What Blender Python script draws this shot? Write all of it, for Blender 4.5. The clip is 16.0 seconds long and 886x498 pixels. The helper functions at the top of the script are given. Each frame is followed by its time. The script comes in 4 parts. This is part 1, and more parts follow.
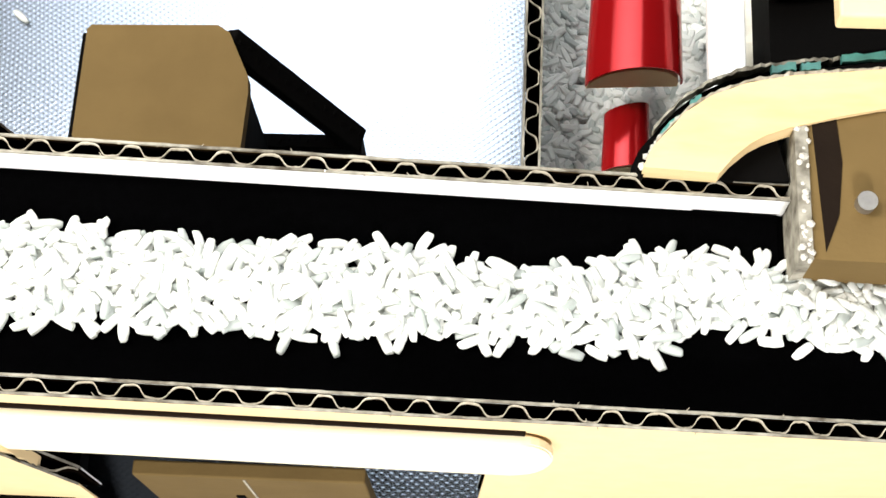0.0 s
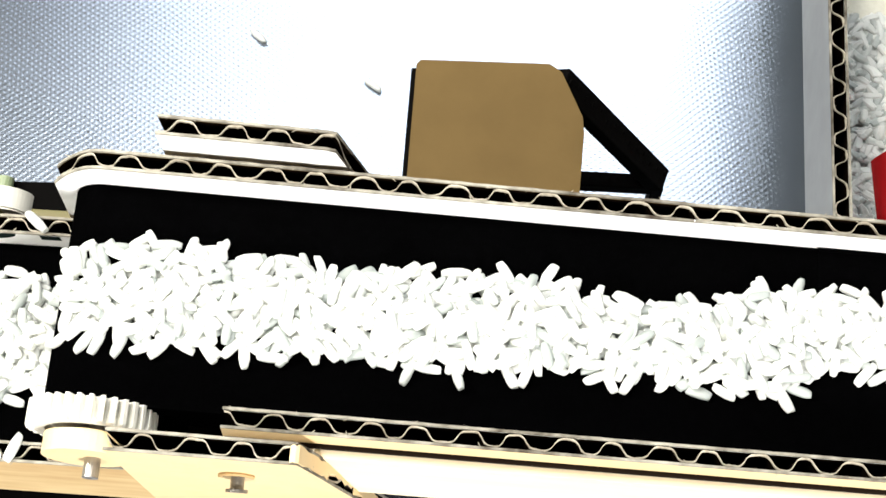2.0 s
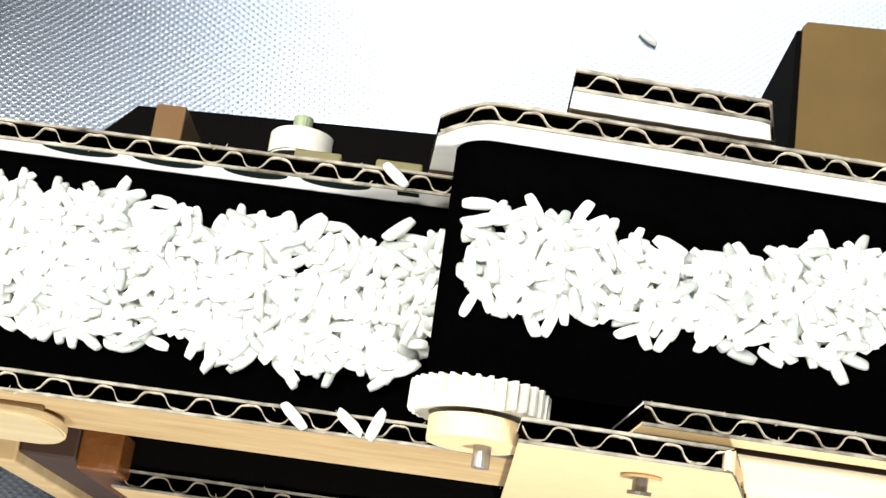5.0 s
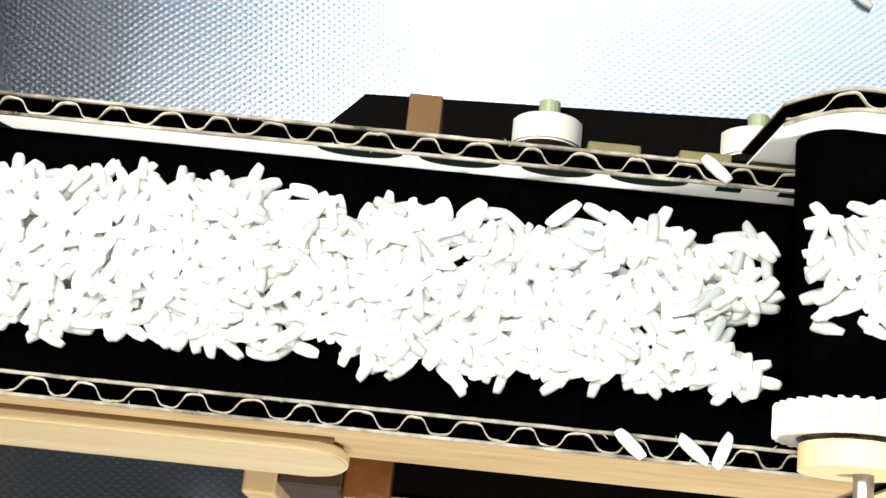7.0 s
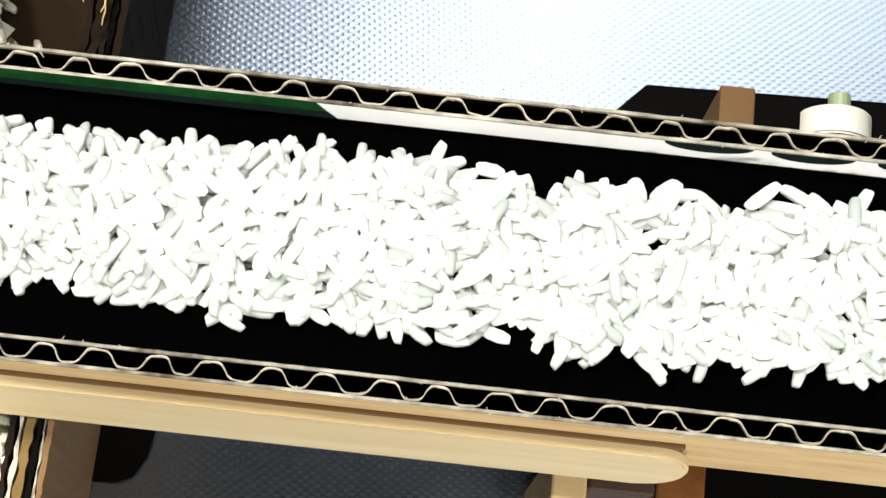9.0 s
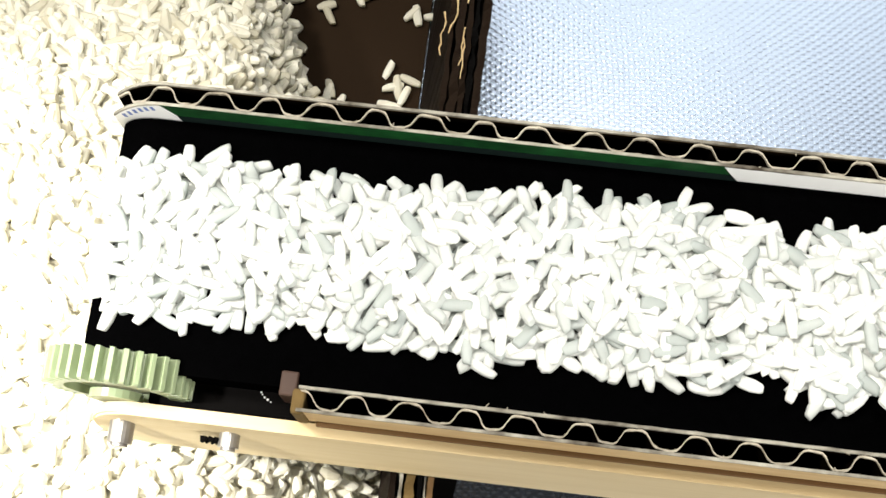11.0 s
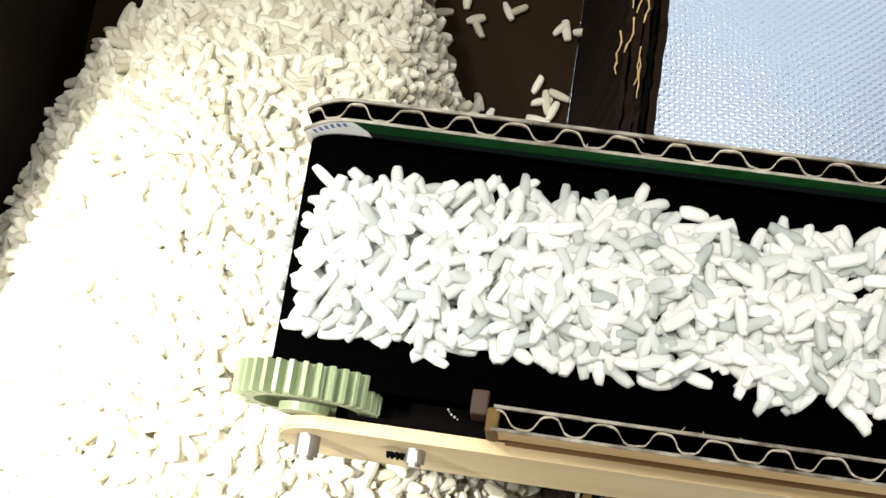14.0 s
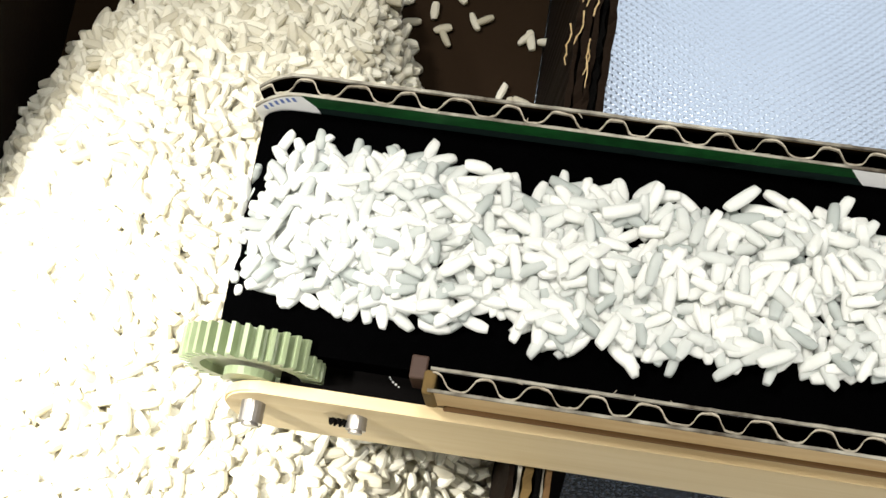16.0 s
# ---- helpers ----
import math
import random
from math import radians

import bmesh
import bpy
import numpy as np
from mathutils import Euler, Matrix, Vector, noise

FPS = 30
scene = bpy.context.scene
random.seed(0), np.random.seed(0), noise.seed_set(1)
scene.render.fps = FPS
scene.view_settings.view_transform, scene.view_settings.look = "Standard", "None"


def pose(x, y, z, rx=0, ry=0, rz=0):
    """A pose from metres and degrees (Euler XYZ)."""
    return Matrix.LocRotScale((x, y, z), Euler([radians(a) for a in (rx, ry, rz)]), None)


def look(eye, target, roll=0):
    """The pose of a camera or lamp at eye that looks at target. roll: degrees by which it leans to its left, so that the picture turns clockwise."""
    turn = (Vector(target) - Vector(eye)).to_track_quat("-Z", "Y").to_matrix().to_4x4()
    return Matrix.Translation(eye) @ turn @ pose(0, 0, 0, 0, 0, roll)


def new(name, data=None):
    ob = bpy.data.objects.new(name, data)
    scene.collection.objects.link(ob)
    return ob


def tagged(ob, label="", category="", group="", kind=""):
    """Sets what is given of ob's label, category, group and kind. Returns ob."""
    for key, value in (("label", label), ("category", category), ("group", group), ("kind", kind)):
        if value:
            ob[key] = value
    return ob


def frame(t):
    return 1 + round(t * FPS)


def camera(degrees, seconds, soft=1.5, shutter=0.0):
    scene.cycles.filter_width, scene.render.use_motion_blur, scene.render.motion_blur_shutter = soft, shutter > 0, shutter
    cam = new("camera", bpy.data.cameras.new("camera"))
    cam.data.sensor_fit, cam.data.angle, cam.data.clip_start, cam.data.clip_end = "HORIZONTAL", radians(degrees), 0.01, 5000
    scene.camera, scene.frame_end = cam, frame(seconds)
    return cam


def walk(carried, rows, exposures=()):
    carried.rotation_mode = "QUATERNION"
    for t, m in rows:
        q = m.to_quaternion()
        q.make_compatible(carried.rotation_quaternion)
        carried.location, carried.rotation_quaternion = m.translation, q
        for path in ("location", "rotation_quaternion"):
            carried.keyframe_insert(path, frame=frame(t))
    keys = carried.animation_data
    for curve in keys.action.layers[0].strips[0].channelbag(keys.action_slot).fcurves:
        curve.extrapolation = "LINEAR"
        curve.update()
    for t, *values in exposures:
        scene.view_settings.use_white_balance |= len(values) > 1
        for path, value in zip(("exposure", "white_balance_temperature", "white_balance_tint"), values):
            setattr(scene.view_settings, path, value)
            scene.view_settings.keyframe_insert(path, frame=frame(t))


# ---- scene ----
# All lengths below are in millimetres; MM turns them into metres.
MM = 0.001
cam = camera(34.0, 16.0)
ROWS = [
    (0, 322.2, -56.4, 251.5, 20.16, 1.48, 2.60),
    (0.5, 305.7, -59.8, 253.3, 20.46, 0.12, 2.32),
    (1, 287.5, -57.3, 254.4, 20.30, 0.08, 2.70),
    (1.5, 272.2, -53.3, 256.1, 20.19, 1.07, 3.62),
    (2, 255.7, -50.5, 253.0, 20.06, 0.76, 4.06),
    (2.5, 245.2, -47.7, 250.3, 19.42, 0.58, 4.51),
    (3, 231.6, -46.1, 250.6, 18.76, 0.30, 5.92),
    (3.5, 224.2, -46.3, 249.1, 18.30, 0.15, 6.81),
    (4, 209.4, -44.6, 244.4, 18.20, 0.06, 7.97),
    (4.2, 203.6, -45.5, 240.8, 18.32, -0.16, 7.99),
    (6.3, 154.2, -38.4, 219.4, 16.27, -0.30, 6.24),
    (6.5, 145.5, -39.0, 216.2, 16.28, -0.54, 5.93),
    (7, 133.6, -34.5, 208.7, 15.91, -0.52, 5.83),
    (7.5, 123.3, -32.8, 203.2, 15.50, -0.60, 5.50),
    (8, 110.8, -33.0, 200.4, 15.19, -0.86, 5.28),
    (8.5, 96.8, -34.1, 200.1, 15.41, -0.74, 5.59),
    (9, 80.2, -35.6, 199.7, 15.30, -1.07, 6.15),
    (9.5, 62.3, -37.3, 200.9, 15.08, -1.57, 6.49),
    (10, 44.8, -36.0, 201.0, 15.11, -1.03, 6.59),
    (12.3, 15.9, -26.2, 204.4, 14.13, 2.85, 7.73),
    (12.5, 13.3, -27.1, 204.5, 14.02, 2.72, 7.92),
    (13, 14.9, -32.2, 204.5, 13.72, 2.99, 8.37),
    (13.5, 18.2, -33.0, 203.6, 15.05, 2.89, 8.83),
    (14, 7.8, -31.1, 204.0, 15.03, 2.89, 8.62),
    (14.5, 8.3, -30.7, 204.9, 13.57, 3.05, 8.70),
    (15, 12.0, -30.1, 204.5, 13.05, 2.84, 8.93),
    (15.5, 15.2, -37.6, 205.8, 16.22, 3.00, 9.05),
    (16, 20.0, -45.2, 204.7, 17.79, 2.98, 9.36),
]
walk(cam, [(t, pose(x * MM, y * MM, z * MM, rx, ry, rz)) for t, x, y, z, rx, ry, rz in ROWS],
     exposures=[(0, 0.3), (4, 0.12), (7, 0.0), (8.5, -0.15), (10.2, -0.28), (12.3, -0.8), (16, -0.87)])

# ---- world and light ----
world = bpy.data.worlds.new("world")
scene.world = world
world.use_nodes = True
wn = world.node_tree
wn.nodes["Background"].inputs[0].default_value = (0.75, 0.85, 1.0, 1)
wn.nodes["Background"].inputs[1].default_value = 0.07


def area_lamp(name, eye, target, size, power, colour):
    data = bpy.data.lights.new(name, "AREA")
    data.shape, data.size, data.energy, data.color = "DISK", size * MM, power, colour
    ob = new(name, data)
    ob.matrix_world = look([v * MM for v in eye], [v * MM for v in target])
    return ob


window_light = area_lamp("window_light", (300, 540, 640), (300, 115, -80), 720, 1.02, (0.95, 0.98, 1.0)).data
window_light.shape, window_light.size_y, window_light.spread = "RECTANGLE", 440 * MM, radians(75)
area_lamp("lamp_left", (-220, 110, 470), (0, 10, -20), 90, 4.4, (1.0, 0.955, 0.87))
area_lamp("lamp_front", (110, -400, 330), (100, 15, 0), 160, 1.7, (1.0, 0.955, 0.85))
area_lamp("lamp_over", (60, 140, 560), (70, 20, 0), 160, 3.1, (1.0, 0.97, 0.9))
area_lamp("lamp_right", (400, -420, 260), (260, 0, 0), 90, 3.6, (1.0, 0.98, 0.95))
# unseen spot light, added to brighten the middle of the rice heap
data = bpy.data.lights.new("pile_spot", "SPOT")
data.energy, data.color, data.spot_size, data.spot_blend, data.shadow_soft_size = 72.0, (1.0, 0.97, 0.9), radians(25), 1.0, 0.025
new("pile_spot", data).matrix_world = look((-300 * MM, -30 * MM, 330 * MM), (-80 * MM, -18 * MM, -45 * MM))


# ---- materials ----
def material(name, colour, rough=0.6, metal=0.0, grain=0.0, scale=400.0, tint=None, bump=0.0, bump_scale=900.0, island=0.0, alpha=0.0, sss=0.0, spec=0.5, along=1.0):
    """A principled material: two scales of noise in its colour, a fine relief, a spread from piece to piece."""
    m = bpy.data.materials.new(name)
    m.use_nodes = True
    nt = m.node_tree
    b = nt.nodes["Principled BSDF"]
    b.inputs["Roughness"].default_value = rough
    b.inputs["Metallic"].default_value = metal
    b.inputs["Specular IOR Level"].default_value = spec
    if sss:
        b.inputs["Subsurface Weight"].default_value = sss
        b.inputs["Subsurface Radius"].default_value = (0.0007, 0.00065, 0.0006)
        b.inputs["Subsurface Scale"].default_value = 1.0
    if alpha:
        b.inputs["Transmission Weight"].default_value = alpha
    tc = nt.nodes.new("ShaderNodeTexCoord")
    geo = nt.nodes.new("ShaderNodeMapping")
    geo.inputs["Scale"].default_value = (along, 1.0, 1.0)
    nt.links.new(tc.outputs["Object"], geo.inputs[0])
    base = nt.nodes.new("ShaderNodeMix")
    base.data_type = "RGBA"
    base.inputs[6].default_value = (*colour, 1)
    base.inputs[7].default_value = (*(tint or [c * 0.6 for c in colour]), 1)
    last = base.outputs[2]
    if grain:
        n1 = nt.nodes.new("ShaderNodeTexNoise")
        n1.inputs["Scale"].default_value = scale
        n1.inputs["Detail"].default_value = 4
        n2 = nt.nodes.new("ShaderNodeTexNoise")
        n2.inputs["Scale"].default_value = scale * 0.12
        n2.inputs["Detail"].default_value = 2
        nt.links.new(geo.outputs[0], n1.inputs["Vector"])
        nt.links.new(geo.outputs[0], n2.inputs["Vector"])
        add = nt.nodes.new("ShaderNodeMath")
        add.operation = "ADD"
        nt.links.new(n1.outputs[0], add.inputs[0])
        nt.links.new(n2.outputs[0], add.inputs[1])
        ramp = nt.nodes.new("ShaderNodeMapRange")
        ramp.inputs[1].default_value, ramp.inputs[2].default_value = 0.75, 1.3
        ramp.inputs[3].default_value, ramp.inputs[4].default_value = 0.0, grain
        nt.links.new(add.outputs[0], ramp.inputs[0])
        fac = ramp.outputs[0]
    else:
        base.inputs[0].default_value = 0.0
        fac = None
    if island:
        g = nt.nodes.new("ShaderNodeNewGeometry")
        mul = nt.nodes.new("ShaderNodeMath")
        mul.operation = "MULTIPLY"
        mul.inputs[1].default_value = island
        nt.links.new(g.outputs["Random Per Island"], mul.inputs[0])
        if fac:
            a2 = nt.nodes.new("ShaderNodeMath")
            a2.operation = "ADD"
            nt.links.new(fac, a2.inputs[0])
            nt.links.new(mul.outputs[0], a2.inputs[1])
            fac = a2.outputs[0]
        else:
            fac = mul.outputs[0]
    if fac:
        nt.links.new(fac, base.inputs[0])
    nt.links.new(last, b.inputs["Base Color"])
    if bump:
        n3 = nt.nodes.new("ShaderNodeTexNoise")
        n3.inputs["Scale"].default_value = bump_scale
        n3.inputs["Detail"].default_value = 3
        nt.links.new(geo.outputs[0], n3.inputs["Vector"])
        bp = nt.nodes.new("ShaderNodeBump")
        bp.inputs["Strength"].default_value = bump
        bp.inputs["Distance"].default_value = 0.0003
        nt.links.new(n3.outputs[0], bp.inputs["Height"])
        nt.links.new(bp.outputs[0], b.inputs["Normal"])
    return m


def rice_material(name, colour, tint, rarity, through_light=0.42):
    """Polished rice: most grains chalky white, a few glassy and greyer; light passes through them."""
    m = material(name, colour, 0.42, grain=0.18, scale=500, tint=tint, island=1.0, spec=0.35)
    nt = m.node_tree
    mul = next(n for n in nt.nodes if n.type == "MATH" and n.operation == "MULTIPLY")
    rare = nt.nodes.new("ShaderNodeMath")
    rare.operation = "POWER"
    rare.inputs[1].default_value = rarity
    src = mul.inputs[0].links[0].from_socket
    nt.links.new(src, rare.inputs[0])
    nt.links.new(rare.outputs[0], mul.inputs[0])
    b = nt.nodes["Principled BSDF"]
    glow = nt.nodes.new("ShaderNodeBsdfTranslucent")
    nt.links.new(b.inputs["Base Color"].links[0].from_socket, glow.inputs[0])
    mix = nt.nodes.new("ShaderNodeMixShader")
    mix.inputs[0].default_value = through_light
    nt.links.new(b.outputs[0], mix.inputs[1])
    nt.links.new(glow.outputs[0], mix.inputs[2])
    nt.links.new(mix.outputs[0], nt.nodes["Material Output"].inputs[0])
    return m


KRAFT = material("kraft_liner", (0.61, 0.455, 0.245), 0.8, along=0.25, grain=0.8, scale=260, tint=(0.42, 0.27, 0.12), bump=0.25, spec=0.15)
KRAFT_PALE = material("kraft_pale", (0.76, 0.58, 0.33), 0.75, grain=0.35, scale=200, tint=(0.64, 0.46, 0.24), bump=0.2, spec=0.2)
KRAFT_DARK = material("kraft_brown", (0.135, 0.088, 0.032), 0.85, grain=0.45, scale=110, tint=(0.082, 0.052, 0.018), bump=0.25, spec=0.15)
# Kraft fluting coloured near black: the shade between the liners is in the colour.
FLUTE_SHADE = material("shaded_fluting", (0.0045, 0.003, 0.0018), 0.95, grain=0.6, scale=500, tint=(0.002, 0.0015, 0.001), bump=0.4, spec=0.0)
EDGE = material("paper_edge_pale", (0.45, 0.41, 0.33), 0.9, grain=0.8, scale=700, tint=(0.14, 0.115, 0.08), spec=0.1)
RIM = material("paper_rim", (0.38, 0.36, 0.3), 0.9, grain=1.0, scale=300, tint=(0.045, 0.035, 0.025), spec=0.1)
GREY_LINER = material("grey_liner", (0.3, 0.32, 0.34), 0.8, grain=0.4, scale=150)
WHITE = material("white_paper", (0.88, 0.88, 0.87), 0.5, grain=0.3, scale=150, tint=(0.7, 0.72, 0.72))
GREEN = material("green_print", (0.007, 0.065, 0.014), 0.5, grain=0.9, scale=500, tint=(0.002, 0.02, 0.005), spec=0.2)
BLACK_INK = material("black_print", (0.008, 0.014, 0.013), 0.6, spec=0.0)
BELT = material("black_belt", (0.0007, 0.0007, 0.0008), 0.85, grain=0.5, scale=500, tint=(0.0003, 0.0003, 0.0003), bump=0.3, bump_scale=1500, spec=0.0)
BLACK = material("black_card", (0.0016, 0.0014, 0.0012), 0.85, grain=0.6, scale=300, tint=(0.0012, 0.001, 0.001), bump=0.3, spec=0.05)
WOOD = material("birch_wood", (0.64, 0.52, 0.31), 0.6, grain=0.75, scale=300, tint=(0.5, 0.37, 0.18), bump=0.3, bump_scale=900, along=0.07)
WOOD_PALE = material("birch_wood_pale", (0.84, 0.74, 0.56), 0.6, grain=0.6, scale=380, tint=(0.68, 0.52, 0.32), bump=0.25, bump_scale=800, along=0.07)
RICE = rice_material("white_rice", (0.96, 0.965, 0.935), (0.55, 0.59, 0.57), 2.6)
RICE_WARM = rice_material("pile_rice", (0.94, 0.92, 0.81), (0.62, 0.58, 0.45), 2.0)
RICE_CORE = material("rice_bed", (0.82, 0.79, 0.68), 0.7, grain=0.5, scale=350, tint=(0.6, 0.56, 0.44), bump=0.8, bump_scale=500)
NYLON_GREEN = material("pale_green_nylon", (0.28, 0.34, 0.2), 0.4, grain=0.3, scale=200, tint=(0.24, 0.28, 0.15), sss=0.3)
NYLON = material("white_nylon", (0.72, 0.7, 0.63), 0.4, grain=0.3, scale=200, tint=(0.55, 0.53, 0.45))
STEEL = material("worn_steel", (0.42, 0.4, 0.37), 0.38, 0.85, grain=0.6, scale=600, tint=(0.25, 0.24, 0.23))
RED = material("red_metal_can", (0.36, 0.006, 0.008), 0.13, 0.5, grain=0.4, scale=120, tint=(0.3, 0.003, 0.004))
GLUE = material("hot_glue", (0.75, 0.72, 0.65), 0.2, grain=0.3, scale=300, alpha=0.3)
# Brown box card, floor and sides: the shade inside the box is in these colours.
BOX_FLOOR = material("shaded_box_floor", (0.017, 0.009, 0.0035), 0.8, grain=0.9, scale=25, tint=(0.012, 0.006, 0.002), bump=0.3, spec=0.1)
BOX_INSIDE = material("dark_card_with_shade", (0.011, 0.006, 0.003), 0.85, grain=0.9, scale=40, tint=(0.004, 0.002, 0.001), bump=0.3, spec=0.1)
TAPE = material("brown_tape", (0.2, 0.075, 0.02), 0.2, grain=0.7, scale=150, tint=(0.07, 0.02, 0.006), bump=0.5)
RED_BROWN = material("red_brown_card", (0.045, 0.018, 0.008), 0.7, grain=0.5, scale=150)
BLUE_INK = material("blue_pen", (0.1, 0.16, 0.4), 0.6)
POST_CARD = material("orange_brown_card", (0.125, 0.07, 0.02), 0.8, grain=0.7, scale=150, tint=(0.12, 0.05, 0.012), bump=0.3)
GREY_WALL = material("room_paint", (0.5, 0.5, 0.48), 0.9, grain=0.3, scale=3)
TEAL = material("teal_print", (0.06, 0.25, 0.22), 0.5, grain=0.8, scale=400, tint=(0.01, 0.05, 0.045))
FOAM = material("yellow_foam", (0.17, 0.15, 0.06), 0.7, grain=0.5, scale=300)


def sheet_material():
    """White embossed plastic sheet: slanting rows of small raised dots on a satin surface."""
    m = material("embossed_plastic", (0.25, 0.285, 0.335), 0.24, 0.9, grain=0.5, scale=20, tint=(0.2, 0.23, 0.28), spec=0.8)
    nt = m.node_tree
    b = nt.nodes["Principled BSDF"]
    co = nt.nodes.new("ShaderNodeTexCoord")
    bend = nt.nodes.new("ShaderNodeTexNoise")
    bend.inputs["Scale"].default_value = 45
    nt.links.new(co.outputs["Object"], bend.inputs["Vector"])
    sway = nt.nodes.new("ShaderNodeVectorMath")
    sway.operation = "MULTIPLY_ADD"
    sway.inputs[1].default_value = (0.0022, 0.0022, 0)
    nt.links.new(bend.outputs["Color"], sway.inputs[0])
    nt.links.new(co.outputs["Object"], sway.inputs[2])
    waves = []
    for angle, pitch in ((31, 0.00135), (-40, 0.00145)):
        dot = nt.nodes.new("ShaderNodeVectorMath")
        dot.operation = "DOT_PRODUCT"
        k = 2 * math.pi / pitch
        dot.inputs[1].default_value = (k * math.sin(radians(angle)), k * math.cos(radians(angle)), 0)
        nt.links.new(sway.outputs[0], dot.inputs[0])
        sine = nt.nodes.new("ShaderNodeMath")
        sine.operation = "SINE"
        nt.links.new(dot.outputs["Value"], sine.inputs[0])
        waves.append(sine.outputs[0])
    add = nt.nodes.new("ShaderNodeMath")
    add.operation = "ADD"
    nt.links.new(waves[0], add.inputs[0])
    nt.links.new(waves[1], add.inputs[1])
    dots = nt.nodes.new("ShaderNodeMapRange")
    dots.interpolation_type = "SMOOTHSTEP"
    dots.inputs[1].default_value, dots.inputs[2].default_value = -0.6, 1.9
    nt.links.new(add.outputs[0], dots.inputs[0])
    bp = nt.nodes.new("ShaderNodeBump")
    bp.inputs["Strength"].default_value = 0.17
    bp.inputs["Distance"].default_value = 0.00022
    nt.links.new(dots.outputs[0], bp.inputs["Height"])
    nt.links.new(bp.outputs[0], b.inputs["Normal"])
    return m


SHEET = sheet_material()


# ---- mesh helpers ----
def mesh_of(name, bm, mat, smooth=False):
    me = bpy.data.meshes.new(name)
    bmesh.ops.scale(bm, vec=(MM, MM, MM), verts=bm.verts)
    bmesh.ops.recalc_face_normals(bm, faces=bm.faces)
    bm.to_mesh(me)
    bm.free()
    me.materials.append(mat)
    if smooth:
        me.polygons.foreach_set("use_smooth", [len(p.vertices) == 4 for p in me.polygons])
    return me


def part(name, bm, mat, parent=None, label="", smooth=False):
    ob = new(name, mesh_of(name, bm, mat, smooth))
    ob.parent = parent
    if label:
        tagged(ob, label)
    return ob


def thing(name, label, category, m=None, group="", kind=""):
    ob = new(name)
    ob.empty_display_size = 0.01
    if m is not None:
        ob.matrix_world = m
    return tagged(ob, label, category, group, kind)


def block(bm, lo, hi, bevel=0.3, m=None):
    """A bevelled box between two corners."""
    c = [(a + b) / 2 for a, b in zip(lo, hi)]
    s = [abs(b - a) for a, b in zip(lo, hi)]
    r = bmesh.ops.create_cube(bm, size=1)
    bmesh.ops.scale(bm, vec=s, verts=r["verts"])
    if bevel:
        edges = list({e for v in r["verts"] for e in v.link_edges})
        out = bmesh.ops.bevel(bm, geom=edges, offset=min(bevel, min(s) * 0.4), segments=2, profile=0.5, affect="EDGES")
        vs = list({v for f in out["faces"] for v in f.verts} | {v for v in r["verts"] if v.is_valid})
    else:
        vs = r["verts"]
    bmesh.ops.translate(bm, vec=c, verts=vs)
    if m is not None:
        bmesh.ops.transform(bm, matrix=m, verts=vs)
    return vs


def prism(bm, outline, y0, y1):
    """An outline in x and z, drawn out from y0 to y1."""
    a = [bm.verts.new((x, y0, z)) for x, z in outline]
    b = [bm.verts.new((x, y1, z)) for x, z in outline]
    bm.faces.new(a)
    bm.faces.new(b[::-1])
    n = len(a)
    for i in range(n):
        bm.faces.new((a[i], a[(i + 1) % n], b[(i + 1) % n], b[i]))
    return a + b


def rod(bm, a, b, r, n=20, r2=None):
    """A cylinder or cone from a to b."""
    a, b = Vector(a), Vector(b)
    d = b - a
    m = Matrix.Translation((a + b) / 2) @ d.to_track_quat("Z", "Y").to_matrix().to_4x4()
    return bmesh.ops.create_cone(bm, cap_ends=True, segments=n, radius1=r, radius2=r if r2 is None else r2, depth=d.length, matrix=m)["verts"]


def wave(s):
    """Fluting profile, -1 to 1, with rounded tops and straight flanks."""
    c = math.cos(2 * math.pi * s)
    return math.tanh(2.1 * c) / math.tanh(2.1)


def ribbon(bm, pts, depth=0):
    """A thin upright sheet: pts are (x, ya, yb, ztop, zbottom)."""
    rows = []
    for x, ya, yb, z, zb in pts:
        rows.append([bm.verts.new(p) for p in ((x, ya, z), (x, yb, z), (x, yb, zb), (x, ya, zb))])
    for r, s in zip(rows, rows[1:]):
        for i in range(4):
            bm.faces.new((r[i], s[i], s[(i + 1) % 4], r[(i + 1) % 4]))
    bm.faces.new(rows[0][::-1])
    bm.faces.new(rows[-1])


